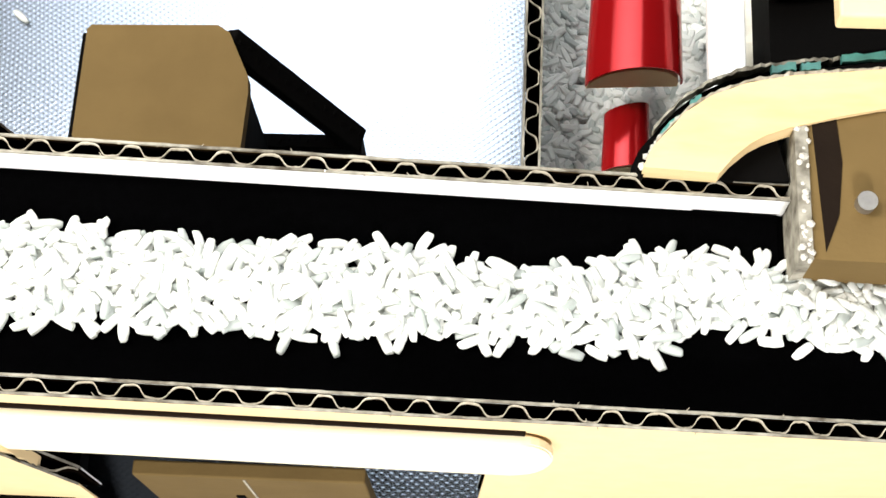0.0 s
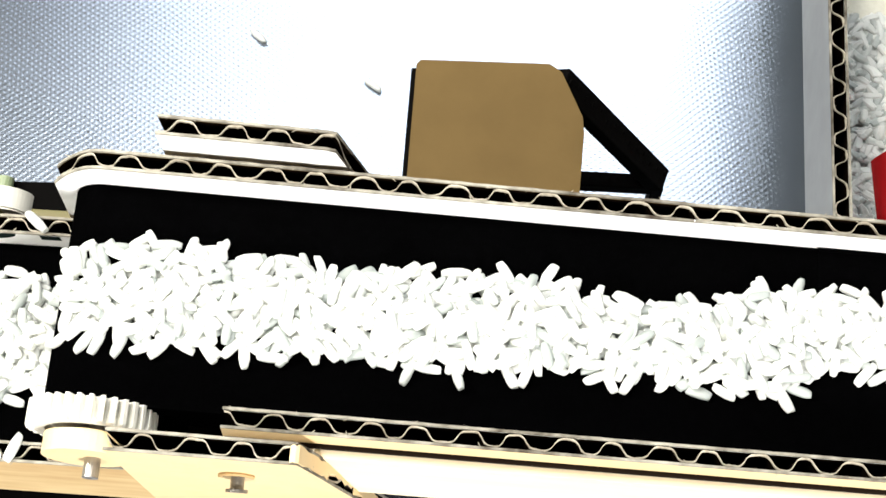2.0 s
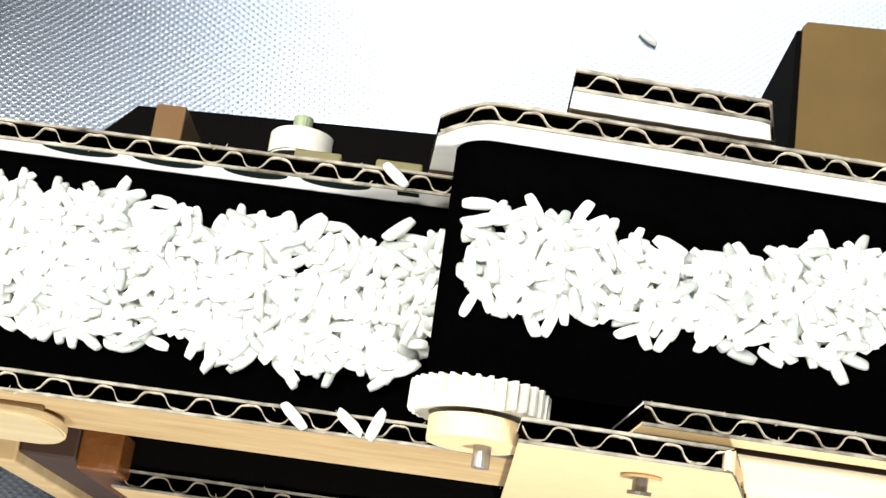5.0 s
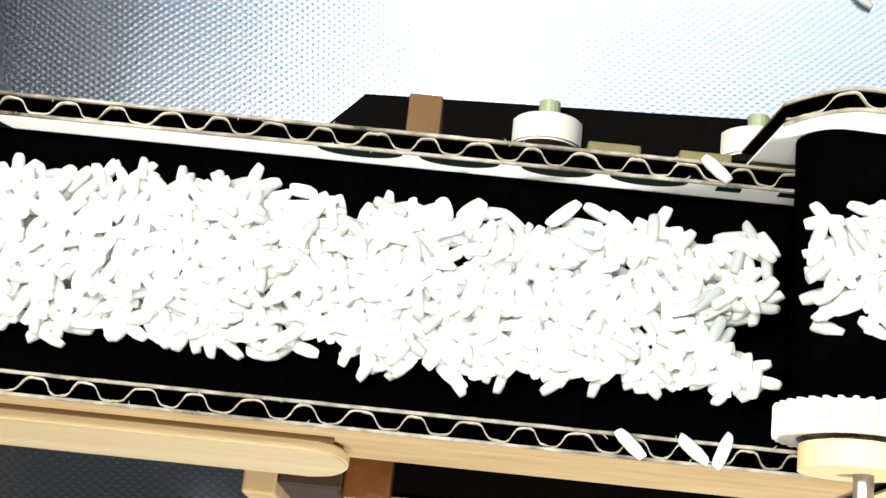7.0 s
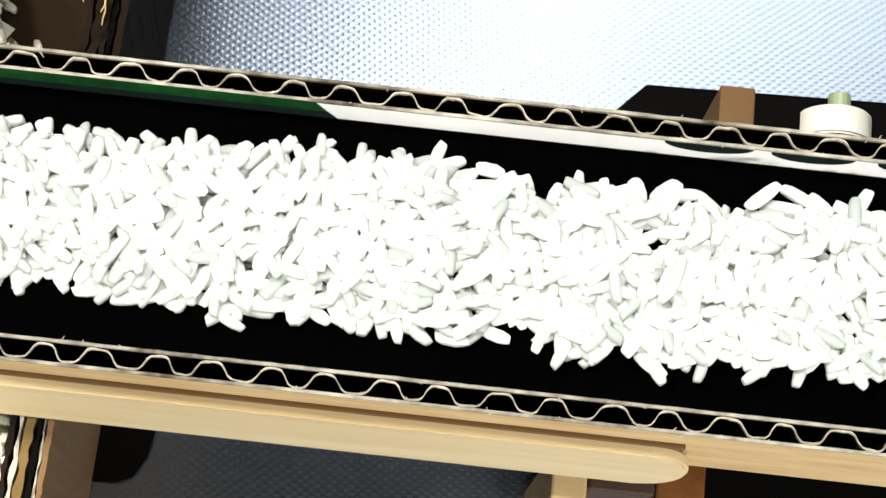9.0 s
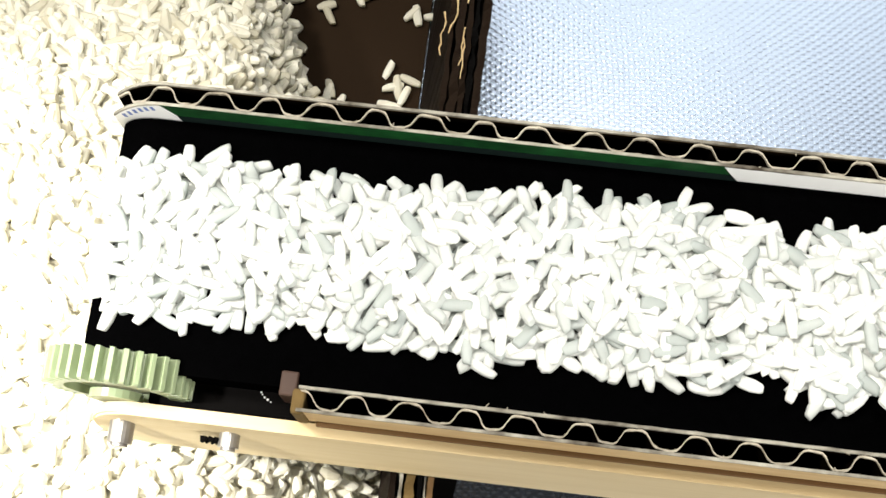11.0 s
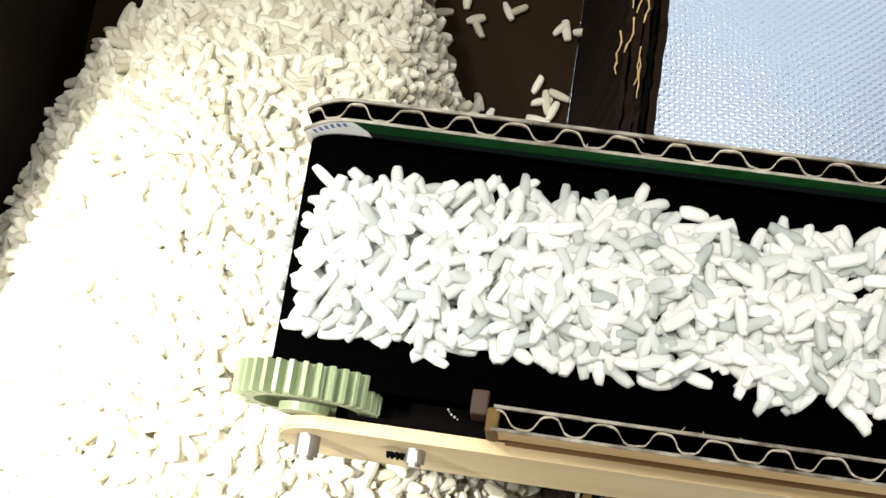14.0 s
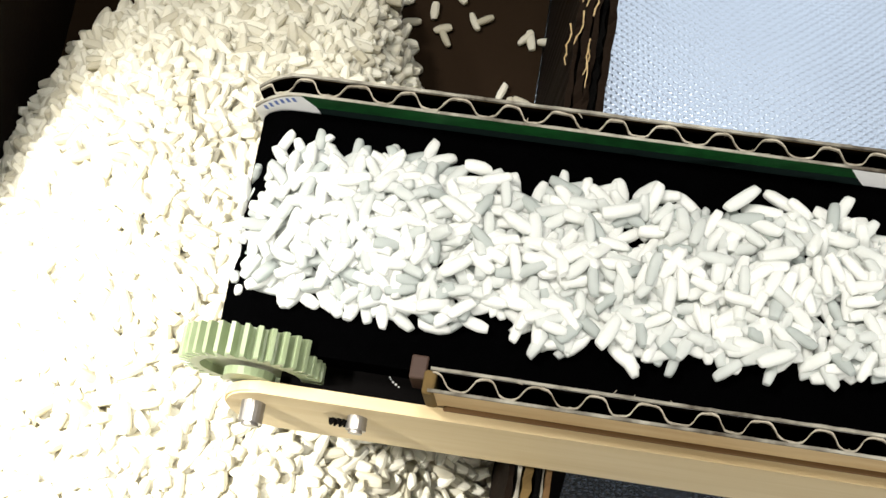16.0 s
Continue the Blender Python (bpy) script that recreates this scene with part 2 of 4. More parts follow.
def corrugated(name, parent, x0, x1, y0, y1, ztop, zbot, pitch, phase, crest_high, mats, label="", seed=1):
    """A standing board of corrugated cardboard from y0 to y1: a liner on each face and the fluting between.
    crest_high: whether the flute's crest at phase touches the y1 face. ztop(x) and zbot(x): its outline."""
    rnd = random.Random(seed)
    lo, hi = min(y0, y1), max(y0, y1)
    t = 0.38
    n = max(8, int((x1 - x0) / 1.6))
    xs = [x0 + (x1 - x0) * i / n for i in range(n + 1)]
    rag = [rnd.uniform(-0.16, 0.16) for _ in xs]
    bm = bmesh.new()
    ribbon(bm, [(x, lo, lo + t, ztop(x) + r, zbot(x)) for x, r in zip(xs, rag)], 0)
    wall = part(name, bm, mats[0], parent, label)
    rag = [rnd.uniform(-0.12, 0.12) for _ in xs]
    bm = bmesh.new()
    ribbon(bm, [(x, hi - t, hi, ztop(x) + r, zbot(x)) for x, r in zip(xs, rag)], 0)
    part("liner", bm, mats[1], wall)
    mid, amp = (lo + hi) / 2, (hi - lo) / 2 - t - 0.2
    if not crest_high:
        amp = -amp
    m = max(16, int((x1 - x0) / pitch * 16))
    pts = []
    for i in range(m + 1):
        x = x0 + 0.3 + (x1 - x0 - 0.6) * i / m
        f = (x - phase) / pitch + 0.05 * math.sin(x * 0.37 + seed)
        y = mid + amp * wave(f) * (0.95 + 0.05 * math.sin(x * 1.7))
        z = ztop(x) - 0.12 + rnd.uniform(-0.14, 0.1)
        w = 0.1 + rnd.uniform(0, 0.09)
        pts.append((x, y, z, w))
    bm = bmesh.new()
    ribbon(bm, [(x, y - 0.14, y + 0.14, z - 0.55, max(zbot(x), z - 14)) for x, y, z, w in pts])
    # near-black strips over the liner backs, for the shade in the hollows
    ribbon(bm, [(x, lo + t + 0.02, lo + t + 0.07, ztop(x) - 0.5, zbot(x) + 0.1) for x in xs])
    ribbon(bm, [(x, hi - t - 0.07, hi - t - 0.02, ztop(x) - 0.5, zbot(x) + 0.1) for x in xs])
    part("fluting", bm, mats[2], wall, "paper fluting and liner backs, near black for the shade between them")
    bm = bmesh.new()
    ribbon(bm, [(x, y - w, y + w, z, z - 0.6) for x, y, z, w in pts])
    part("cut_edge", bm, EDGE, wall, "pale cut edge of the fluting")
    bm = bmesh.new()
    for _ in range(int((x1 - x0) / 5)):
        x = rnd.uniform(x0 + 1, x1 - 1)
        y = rnd.choice((lo + 0.3, hi - 0.3)) + rnd.uniform(-0.2, 0.2)
        rod(bm, (x, y, ztop(x) - 0.2), (x + rnd.uniform(-0.9, 0.9), y + rnd.uniform(-0.9, 0.9), ztop(x) + rnd.uniform(0.0, 0.6)), 0.13, 5, 0.05)
    tagged(part("torn_fibres", bm, EDGE, wall), kind="stuff")
    bm = bmesh.new()
    rag = [rnd.uniform(0.14, 0.3) for _ in xs]
    ribbon(bm, [(x, lo - 0.03 - 0.3 * (r - 0.14), lo + t + 0.03, ztop(x) + r, ztop(x) - 0.3) for x, r in zip(xs, rag)])
    ribbon(bm, [(x, hi - t - 0.03, hi + 0.03 + 0.3 * (r - 0.14), ztop(x) + r, ztop(x) - 0.3) for x, r in zip(xs, rag)])
    part("cut_rim", bm, RIM, wall, "worn cut rim of the paper liners")
    return wall


def grain_mesh(bm, m, length, w, h, rnd):
    """One grain of rice: a blunt spindle, a little bent, with one chipped end."""
    n = 8
    a0, a1 = rnd.uniform(0.5, 0.72), rnd.uniform(0.44, 0.7)
    prof = ((-0.5, a0), (-0.44, 0.5 + 0.5 * a0), (-0.25, 0.98), (0.16, 1.0), (0.41, 0.45 + 0.55 * a1), (0.5, a1))
    chip = rnd.uniform(-0.04, 0.04)
    bend = rnd.uniform(-0.08, 0.08)
    rings = []
    for u, r in prof:
        ring = []
        for i in range(n):
            a = 2 * math.pi * (i + 0.5) / n
            c, d = math.copysign(abs(math.cos(a)) ** 0.72, math.cos(a)), math.copysign(abs(math.sin(a)) ** 0.72, math.sin(a))
            ring.append(bm.verts.new(m @ Vector(((u + (chip * c if abs(u) > 0.43 else 0)) * length, c * r * w / 2 + bend * w * (1 - 4 * u * u), d * (0.3 + 0.7 * r) * h / 2))))
        rings.append(ring)
    for r, s in zip(rings, rings[1:]):
        for i in range(n):
            bm.faces.new((r[i], r[(i + 1) % n], s[(i + 1) % n], s[i]))
    bm.faces.new(rings[0][::-1])
    bm.faces.new(rings[-1])


def some_grain(bm, rnd, x, y, z, tilt=25, size=1.0):
    lean = Euler((0, radians(max(-70, min(70, rnd.gauss(0, tilt)))), rnd.uniform(0, 6.28)), "XYZ").to_matrix().to_4x4()
    m = Matrix.Translation((x, y, z)) @ lean
    grain_mesh(bm, m, size * rnd.uniform(4.1, 5.6), size * rnd.uniform(1.65, 2.1), size * rnd.uniform(1.35, 1.65), rnd)


def heap(bm, rnd, x0, x1, yc, half, height, gap):
    """Grains strewn in layers from x0 to x1, lying on z = 0; in a layer their middles keep apart by the gap."""
    layers = max(1, round(height / 1.1))
    for k in range(layers + 1):
        reach = half * (1.0 if k == 0 else 0.97 - 0.55 * (k / (layers + 0.6)) ** 1.6)
        placed = []
        for _ in range(int((x1 - x0) * reach * 2 * (2.6 if k == 0 else 1.6))):
            x, y = rnd.uniform(x0, x1), rnd.uniform(-reach, reach)
            if k == 0 and rnd.random() < 0.2:
                y += math.copysign(rnd.uniform(0.4, 1.6 if half > 8 else 2.4), y)
            if all((x - p) ** 2 + (y - q) ** 2 > gap * gap for p, q in placed):
                placed.append((x, y))
                some_grain(bm, rnd, x, yc + y, 0.85 + k * 1.12 + rnd.uniform(-0.15, 0.25), 4 if k == 0 else 13)


def slab(outline, z0, z1):
    bm = bmesh.new()
    lo = [bm.verts.new((x, y, z0)) for x, y in outline]
    hi = [bm.verts.new((x, y, z1)) for x, y in outline]
    bm.faces.new(lo[::-1])
    bm.faces.new(hi)
    for i in range(len(outline)):
        j = (i + 1) % len(outline)
        bm.faces.new((lo[i], lo[j], hi[j], hi[i]))
    return bm


# ---- table, room ----
TABLE_Z = -103.0
bm = bmesh.new()
block(bm, (-900, -700, TABLE_Z - 30), (1200, 900, TABLE_Z), 3)
table = tagged(part("tabletop", bm, SHEET), "tabletop covered with white embossed plastic sheet", "tabletop", kind="structure")

bm = bmesh.new()
block(bm, (-1800, -1800, -800), (1900, 1900, -770), 0)
tagged(part("floor", bm, GREY_WALL), "plain grey floor under the table", "floor", kind="structure")
bm = bmesh.new()
block(bm, (-1800, -1800, 1500), (1900, 1900, 1530), 0)
tagged(part("ceiling", bm, GREY_WALL), "plain pale painted ceiling", "ceiling", kind="structure")
for nm, lo, hi in (("wall_north", (-1800, 1870, -770), (1900, 1900, 1500)), ("wall_south", (-1800, -1800, -770), (1900, -1770, 1500)),
                   ("wall_east", (1870, -1770, -770), (1900, 1870, 1500)), ("wall_west", (-1800, -1770, -770), (-1770, 1870, 1500))):
    bm = bmesh.new()
    block(bm, lo, hi, 0)
    tagged(part(nm, bm, GREY_WALL), "plain pale painted wall", "wall", kind="structure")

# ---- lower conveyor ----
conv2 = thing("conveyor", "homemade cardboard conveyor with black belt under a thick rice band", "conveyor")


def top2_back(x):
    return -0.12 * max(0, -27 - x) ** 1.9 if x < -27 else 0.0


corrugated("front_wall", conv2, 0, 196, -3.6, 0.0, lambda x: 0.0, lambda x: -30.0, 8.0, 0.0, True, (KRAFT, WHITE, FLUTE_SHADE), "kraft cardboard side wall", 3)
back2 = corrugated("back_wall", conv2, -35.5, 196, 39.3, 42.9, top2_back, lambda x: -30.0, 8.0, 21.42, True, (WHITE, KRAFT_DARK, FLUTE_SHADE), "cardboard side wall with printed white inner face", 4)


def face_patch(name, mat, parent, outline, y, label=""):
    bm = bmesh.new()
    prism(bm, outline, y, y - 0.06)
    return part(name, bm, mat, parent, label)


face_patch("green_print", GREEN, back2, [(-27, 0.1), (57, 0.1), (58.6, -3.4), (-25, -3.8)], 39.28)
# plain dark band below the green print
face_patch("dark_band", BLACK_INK, back2, [(-25, -3.8), (58.6, -3.4), (62, -10), (-24, -10)], 39.28)
for cx, rx in ((115.2, 6.6), (130.5, 6.2), (145.6, 5.6), (159.5, 6.0)):
    face_patch("black_spot", BLACK_INK, back2, [(cx + rx * math.cos(a), -0.35 - 3.0 * math.sin(a)) for a in [math.pi * i / 14 for i in range(15)]], 39.28)
for x0, x1 in ((170.0, 173.8), (179.5, 183.0)):
    face_patch("black_spot", BLACK_INK, back2, [(x0, -0.6), (x1, -0.6), (x1, -2.6), (x0, -2.6)], 39.28)
for i in range(6):
    x = -34 + i * 1.05
    face_patch("pen_mark", BLUE_INK, back2, [(x, top2_back(x) - 1.0), (x + 0.5, top2_back(x) - 0.8), (x + 0.75, top2_back(x) - 2.2), (x + 0.25, top2_back(x) - 2.3)], 39.28)


def belt_loop(parent, x0, x1, y0, y1, ztop, r, label):
    """A closed belt round two rollers, with its thickness."""
    zc = ztop - r
    path = [(x1 - r, ztop), (x0 + r, ztop)]
    path += [(x0 + r - r * math.sin(a), zc + r * math.cos(a)) for a in [math.pi * i / 14 for i in range(1, 14)]]
    path += [(x0 + r, zc - r), (x1 - r, zc - r)]
    path += [(x1 - r + r * math.sin(a), zc - r * math.cos(a)) for a in [math.pi * i / 14 for i in range(1, 14)]]
    bm = bmesh.new()
    prism(bm, path, y0, y1)
    return part("belt", bm, BELT, parent, label)


belt_loop(conv2, -35, 200, 0.4, 39.1, -6.0, 7.0, "matt black conveyor belt")


def stick(parent, x0, x1, y, ztop, height, thick, mat, lean=6, name="craft_stick"):
    """A flat craft stick on edge, with round ends."""
    r = height / 2
    out = []
    for i in range(13):
        a = math.pi / 2 + math.pi * i / 12
        out.append((x0 + r * 0.75 + r * 0.75 * math.cos(a), r * math.sin(a)))
    for i in range(13):
        a = -math.pi / 2 + math.pi * i / 12
        out.append((x1 - r * 0.75 + r * 0.75 * math.cos(a), r * math.sin(a)))
    bm = bmesh.new()
    vs = prism(bm, out, -thick / 2, thick / 2)
    bmesh.ops.bevel(bm, geom=[e for e in bm.edges if abs(e.verts[0].co.y - e.verts[1].co.y) < 1e-6], offset=0.35, segments=2, affect="EDGES")
    m = Matrix.Translation((0, y, ztop - r)) @ Matrix.Rotation(radians(-lean), 4, "X")
    bmesh.ops.transform(bm, matrix=m, verts=bm.verts)
    return part(name, bm, mat, parent, "pale birch craft stick")


stick(conv2, -33, 118, -5.8, -9.3, 18, 2.0, WOOD)
bm = bmesh.new()
block(bm, (-24, -3.4, -24), (0.5, 1.1, -12.5), 0.4)
part("roller_bracket", bm, BLACK, conv2, "dark roller bracket")
bm = bmesh.new()
for x, y, r in ((-7.2, 0.2, 0.16), (-6.6, -0.5, 0.2), (-6.1, -0.8, 0.22), (-7.0, -0.1, 0.12), (-6.9, 1.6, 0.13), (-5.6, -1.1, 0.14)):
    bmesh.ops.create_icosphere(bm, subdivisions=1, radius=r, matrix=Matrix.Translation((x, y, -12.4)))
tagged(part("specks", bm, WHITE, conv2, "white specks on the bracket"), kind="stuff")
bm = bmesh.new()
block(bm, (-3.6, -0.9, -13), (-1.0, 2.8, -5.4), 0.3)
part("wall_stub", bm, RED_BROWN, conv2, "dark red-brown cardboard stub")
bm = bmesh.new()
block(bm, (-0.9, -4.0, -10), (1.0, -0.3, -0.3), 0.5)
part("glue_blob", bm, KRAFT_DARK, conv2, "amber glue at the wall's end")
for x, z, r, ln in ((-27.8, -15.0, 1.9, 2.2), (-11.3, -14.5, 1.6, 1.0)):
    bm = bmesh.new()
    rod(bm, (x, -7.4 - ln, z), (x, -5.2, z), r, 20)
    rod(bm, (x, -7.9 - ln, z), (x, -7.4 - ln, z), r * 0.7, 20)
    part("axle", bm, STEEL, conv2, "worn steel axle end")
bm = bmesh.new()
for i in range(9):
    a = i * 0.7
    rod(bm, (-14 + 1.3 * math.cos(a), -7.2, -14.6 + 1.2 * math.sin(a)), (-14.2 + 1.2 * math.cos(a), -8.0, -14.4 + 1.1 * math.sin(a)), 0.5, 6, 0.2)
part("splintered_hole", bm, BLACK, conv2, "dark splintered hole")
for x0, x1 in ((150.4, 158.9), (165.0, 173.3)):
    bm = bmesh.new()
    block(bm, (x0, 43.0, -16), (x1, 47.3, -7.5), 0.4)
    part("foam_pad", bm, FOAM, conv2, "yellowish foam pad")


def gear(name, x, y0, y1, z, r, teeth, mat, label, hub=4.0):
    """A spur gear with its axle along y."""
    g = thing(name, label, "gear", Matrix.Translation((x * MM, 0, z * MM)))
    out = []
    for i in range(teeth):
        for f, k in ((0.0, 0.83), (0.14, 0.84), (0.3, 1.0), (0.62, 1.0), (0.78, 0.84)):
            a = 2 * math.pi * (i + f) / teeth
            out.append((r * k * math.cos(a), r * k * math.sin(a)))
    bm = bmesh.new()
    n = len(out)
    inner = [(r * 0.7 * math.cos(2 * math.pi * i / n), r * 0.7 * math.sin(2 * math.pi * i / n)) for i in range(n)]
    loops = [[bm.verts.new((x, y, z2)) for x, z2 in ring] for ring, y in ((out, y0 + 0.25), ([(x * 0.985, z2 * 0.985) for x, z2 in out], y0), (inner, y0), (inner, y1), (out, y1))]
    for a, b in zip(loops, loops[1:] + loops[:1]):
        for i in range(n):
            bm.faces.new((a[i], a[(i + 1) % n], b[(i + 1) % n], b[i]))
    part("toothed_rim", bm, mat, g)
    bm = bmesh.new()
    rod(bm, (0, y0 + 1.3, 0), (0, y1 - 0.3, 0), r * 0.71, 40)
    part("web", bm, mat, g, "recessed web of the gear")
    bm = bmesh.new()
    rod(bm, (0, y0 - 1.2, 0), (0, y0 + 0.1, 0), hub, 24)
    part("hub", bm, mat, g)
    return g


gear2 = gear("gear_wheel", -28.4, -2.6, 2.4, -11, 11.3, 34, NYLON_GREEN, "pale green nylon gear wheel at the belt's end")

bm = bmesh.new()
block(bm, (2, -4.35, -10.6), (116, -3.55, -8.8), 0.2)
part("glue_shade_line", bm, POST_CARD, conv2, "dark strip along the stick: amber glue on the lower conveyor, gap shade on the upper")

# ---- upper conveyor, rising to the place where it drops its rice ----
M1 = pose(220.6 * MM, 4.0 * MM, 20.06 * MM, 0, 5.09, 0.24)
conv1 = thing("conveyor", "homemade cardboard conveyor, sloping, with black belt and narrow rice band", "conveyor", M1)


def top1_back(x):
    return -0.1 * max(0, -34 - x) ** 2.0 if x < -34 else 0.0


corrugated("front_wall", conv1, -8.2, 200, -3.5, 0.0, lambda x: 0.0, lambda x: -27.0 if x < 104 else -78.0, 8.127, 0.0, True, (KRAFT_PALE, WHITE, FLUTE_SHADE), "kraft cardboard side wall", 5)
back1 = corrugated("back_wall", conv1, -43.5, 155, 40.1, 43.6, top1_back, lambda x: -30.0, 8.127, -29.2, True, (WHITE, KRAFT_DARK, FLUTE_SHADE), "cardboard side wall with white inner face", 6)
belt_loop(conv1, -40, 210, 0.4, 39.9, -7.2, 6.0, "matt black conveyor belt")
stick(conv1, -10, 114, -5.8, -7.0, 18, 2.0, WOOD_PALE)
# dark strip painting the shade in the gap between wall and stick
bm = bmesh.new()
block(bm, (-8, -4.3, -8.4), (108, -3.45, -6.3), 0.2)
part("glue_shade_line", bm, BOX_INSIDE, conv1, "dark strip along the stick: amber glue on the lower conveyor, gap shade on the upper")
gear1 = gear("gear_wheel", 188.5, 0.2, 4.6, 10.5, 11.0, 34, NYLON, "off-white nylon gear wheel on the upper conveyor's roller")

# the belt's splice, a doubled strip that stands a little proud along its far edge
bm = bmesh.new()
block(bm, (-8, 24, -0.6), (8, 39.7, 0.45), 0.2)
block(bm, (-8, 39.2, -0.6), (8, 39.8, 0.8), 0.15)
splice = part("belt_splice", bm, BELT, conv1, "doubled black splice of the belt")

# bearing plates at the upper conveyor's end
plate = thing("bearing_plate", "pale kraft cardboard plate with a sloping end and a nail", "bracket")
corrugated("board", plate, 194.7, 240.5, -5.2, -1.6, lambda x: 24.5 - 0.06 * (x - 194.7) if x < 226 else 22.6 - 3.7 * (x - 226), lambda x: -48.0, 8.0, 201.0, True, (KRAFT_PALE, WHITE, FLUTE_SHADE), "", 8)
rq = random.Random(31)
for xa, xb, ya, yb in ((224.6, 229.6, -4.9, -2.0), (229.2, 233.4, -3.7, -1.7), (233.0, 236.5, -4.6, -2.4)):
    bm = bmesh.new()
    xs = [xa + (xb - xa) * i / 10 for i in range(11)]
    ribbon(bm, [(x, ya + rq.uniform(-0.2, 0.5), yb + rq.uniform(-0.3, 0.2), (22.9 if x < 226 else 22.9 - 3.7 * (x - 226)) + 0.4 * math.sin((x - xa) * 1.4), (20.9 if x < 226 else 20.9 - 3.7 * (x - 226))) for x in xs])
    part("creased_liner", bm, KRAFT_PALE, plate, "pale creased liner folded over the sloping end")
bm = bmesh.new()
rod(bm, (214.4, -7.4, 9.2), (214.4, -4, 9.6), 1.2, 16)
rod(bm, (214.4, -8.0, 9.1), (214.4, -7.4, 9.2), 1.9, 16)
part("nail", bm, STEEL, plate, "bright steel nail")
bm = bmesh.new()
for i in range(8):
    a = 0.3 + i * 0.33
    rod(bm, (214.4 + 3.0 * math.cos(a), -5.5, 10.0 + 2.6 * math.sin(a)), (214.4 + 3.0 * math.cos(a + 0.4), -5.5, 10.0 + 2.6 * math.sin(a + 0.4)), 0.35, 6)
part("torn_rim", bm, KRAFT, plate)
plate = thing("bearing_plate", "kraft cardboard plate with white inner face behind the conveyor", "bracket")
corrugated("board", plate, 196.5, 232, 48.7, 52.3, lambda x: 28.6 - 0.09 * (x - 196.5) if x < 227 else 25.9 - 4.0 * (x - 227), lambda x: -30.0, 8.0, 201.5, True, (WHITE, KRAFT_DARK, FLUTE_SHADE), "", 9)

axle1 = thing("axle_disc", "cream cardboard disc on a steel axle", "axle disc")
bm = bmesh.new()
rod(bm, (188.3, -4.2, 11), (188.3, -0.6, 11), 7.3, 40)
part("disc", bm, KRAFT_PALE, axle1)
bm = bmesh.new()
rod(bm, (189.8, -7.6, 11.3), (189.8, 3, 11.3), 1.4, 16)
part("axle", bm, STEEL, axle1, "bright steel axle")

# ---- stand under the conveyors ----
stand = thing("stand", "dark cardboard stand under the lower conveyor", "stand")
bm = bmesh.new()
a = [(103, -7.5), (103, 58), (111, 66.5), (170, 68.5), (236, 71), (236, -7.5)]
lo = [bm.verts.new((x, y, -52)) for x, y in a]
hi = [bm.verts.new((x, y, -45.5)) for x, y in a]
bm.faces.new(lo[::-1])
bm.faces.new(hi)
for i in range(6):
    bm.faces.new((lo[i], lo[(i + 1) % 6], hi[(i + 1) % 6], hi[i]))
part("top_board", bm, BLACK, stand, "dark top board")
corrugated("front_board", stand, 121.5, 236, -11.4, -7.8, lambda x: -45.0, lambda x: TABLE_Z + 0.5, 8.0, 122.0, True, (KRAFT, WHITE, FLUTE_SHADE), "kraft front board", 12)
for nm, x0, x1, y0, mat, lab in (("leg_edge", 99.3, 105.2, -10.5, KRAFT, "tan leg edge"), ("leg_panel", 105.2, 116.2, -8.5, RED_BROWN, "red-brown leg panel"), ("tape_wrap", 116.2, 124.3, -10.0, TAPE, "glossy brown tape wrap")):
    bm = bmesh.new()
    block(bm, (x0, y0, TABLE_Z), (x1 - 0.1, y0 + 8, -36), 0.5)
    part(nm, bm, mat, stand, lab)
bm = bmesh.new()
block(bm, (120.5, 49.5, -46), (126.3, 58.8, -23.5), 0.3)
part("post", bm, POST_CARD, stand, "short brown cardboard post")
bm = bmesh.new()
block(bm, (130, 20, TABLE_Z), (225, 24, -52), 0.3)
part("rib", bm, BLACK, stand, "dark upright rib")


def white_wheel(x, y, z):
    w = thing("guide_wheel", "white plastic wheel with a green axle cap", "wheel", group="guide wheels")
    bm = bmesh.new()
    rod(bm, (x, y - 3.2, z - 7), (x, y + 2.2, z - 7), 6.7, 48)
    bmesh.ops.bevel(bm, geom=[e for e in bm.edges if abs(e.verts[0].co.y - e.verts[1].co.y) < 0.01], offset=0.4, segments=2, affect="EDGES")
    part("rim", bm, NYLON, w)
    bm = bmesh.new()
    rod(bm, (x, y + 2.5, z - 3.5), (x, y + 5.0, z - 3.5), 2.0, 16)
    part("cap", bm, NYLON_GREEN, w, "green axle cap")


white_wheel(145.6, 62.6, -40.2)
white_wheel(184.5, 63.8, -40.2)

# ---- bent box lid behind the upper conveyor ----
lid = thing("cardboard_box", "small brown cardboard box with a braced side", "box")
bm = bmesh.new()
out = [(237.6, 40), (237.6, 82.0), (238.4, 83), (264, 83.7), (266.5, 82), (271.0, 72.5), (271.4, 69), (270.4, 40)]
lo = [bm.verts.new((x, y, -8.6)) for x, y in out]
hi = [bm.verts.new((x, y, -5.0)) for x, y in out]
bm.faces.new(lo[::-1])
bm.faces.new(hi)
for i in range(len(out)):
    j = (i + 1) % len(out)
    bm.faces.new((lo[i], lo[j], hi[j], hi[i]))
part("lid", bm, KRAFT_DARK, lid, "plain brown lid")
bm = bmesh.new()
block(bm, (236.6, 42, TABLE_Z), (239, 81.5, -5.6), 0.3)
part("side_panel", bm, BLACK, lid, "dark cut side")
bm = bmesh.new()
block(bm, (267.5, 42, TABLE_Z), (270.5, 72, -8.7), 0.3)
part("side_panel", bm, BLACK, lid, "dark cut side")
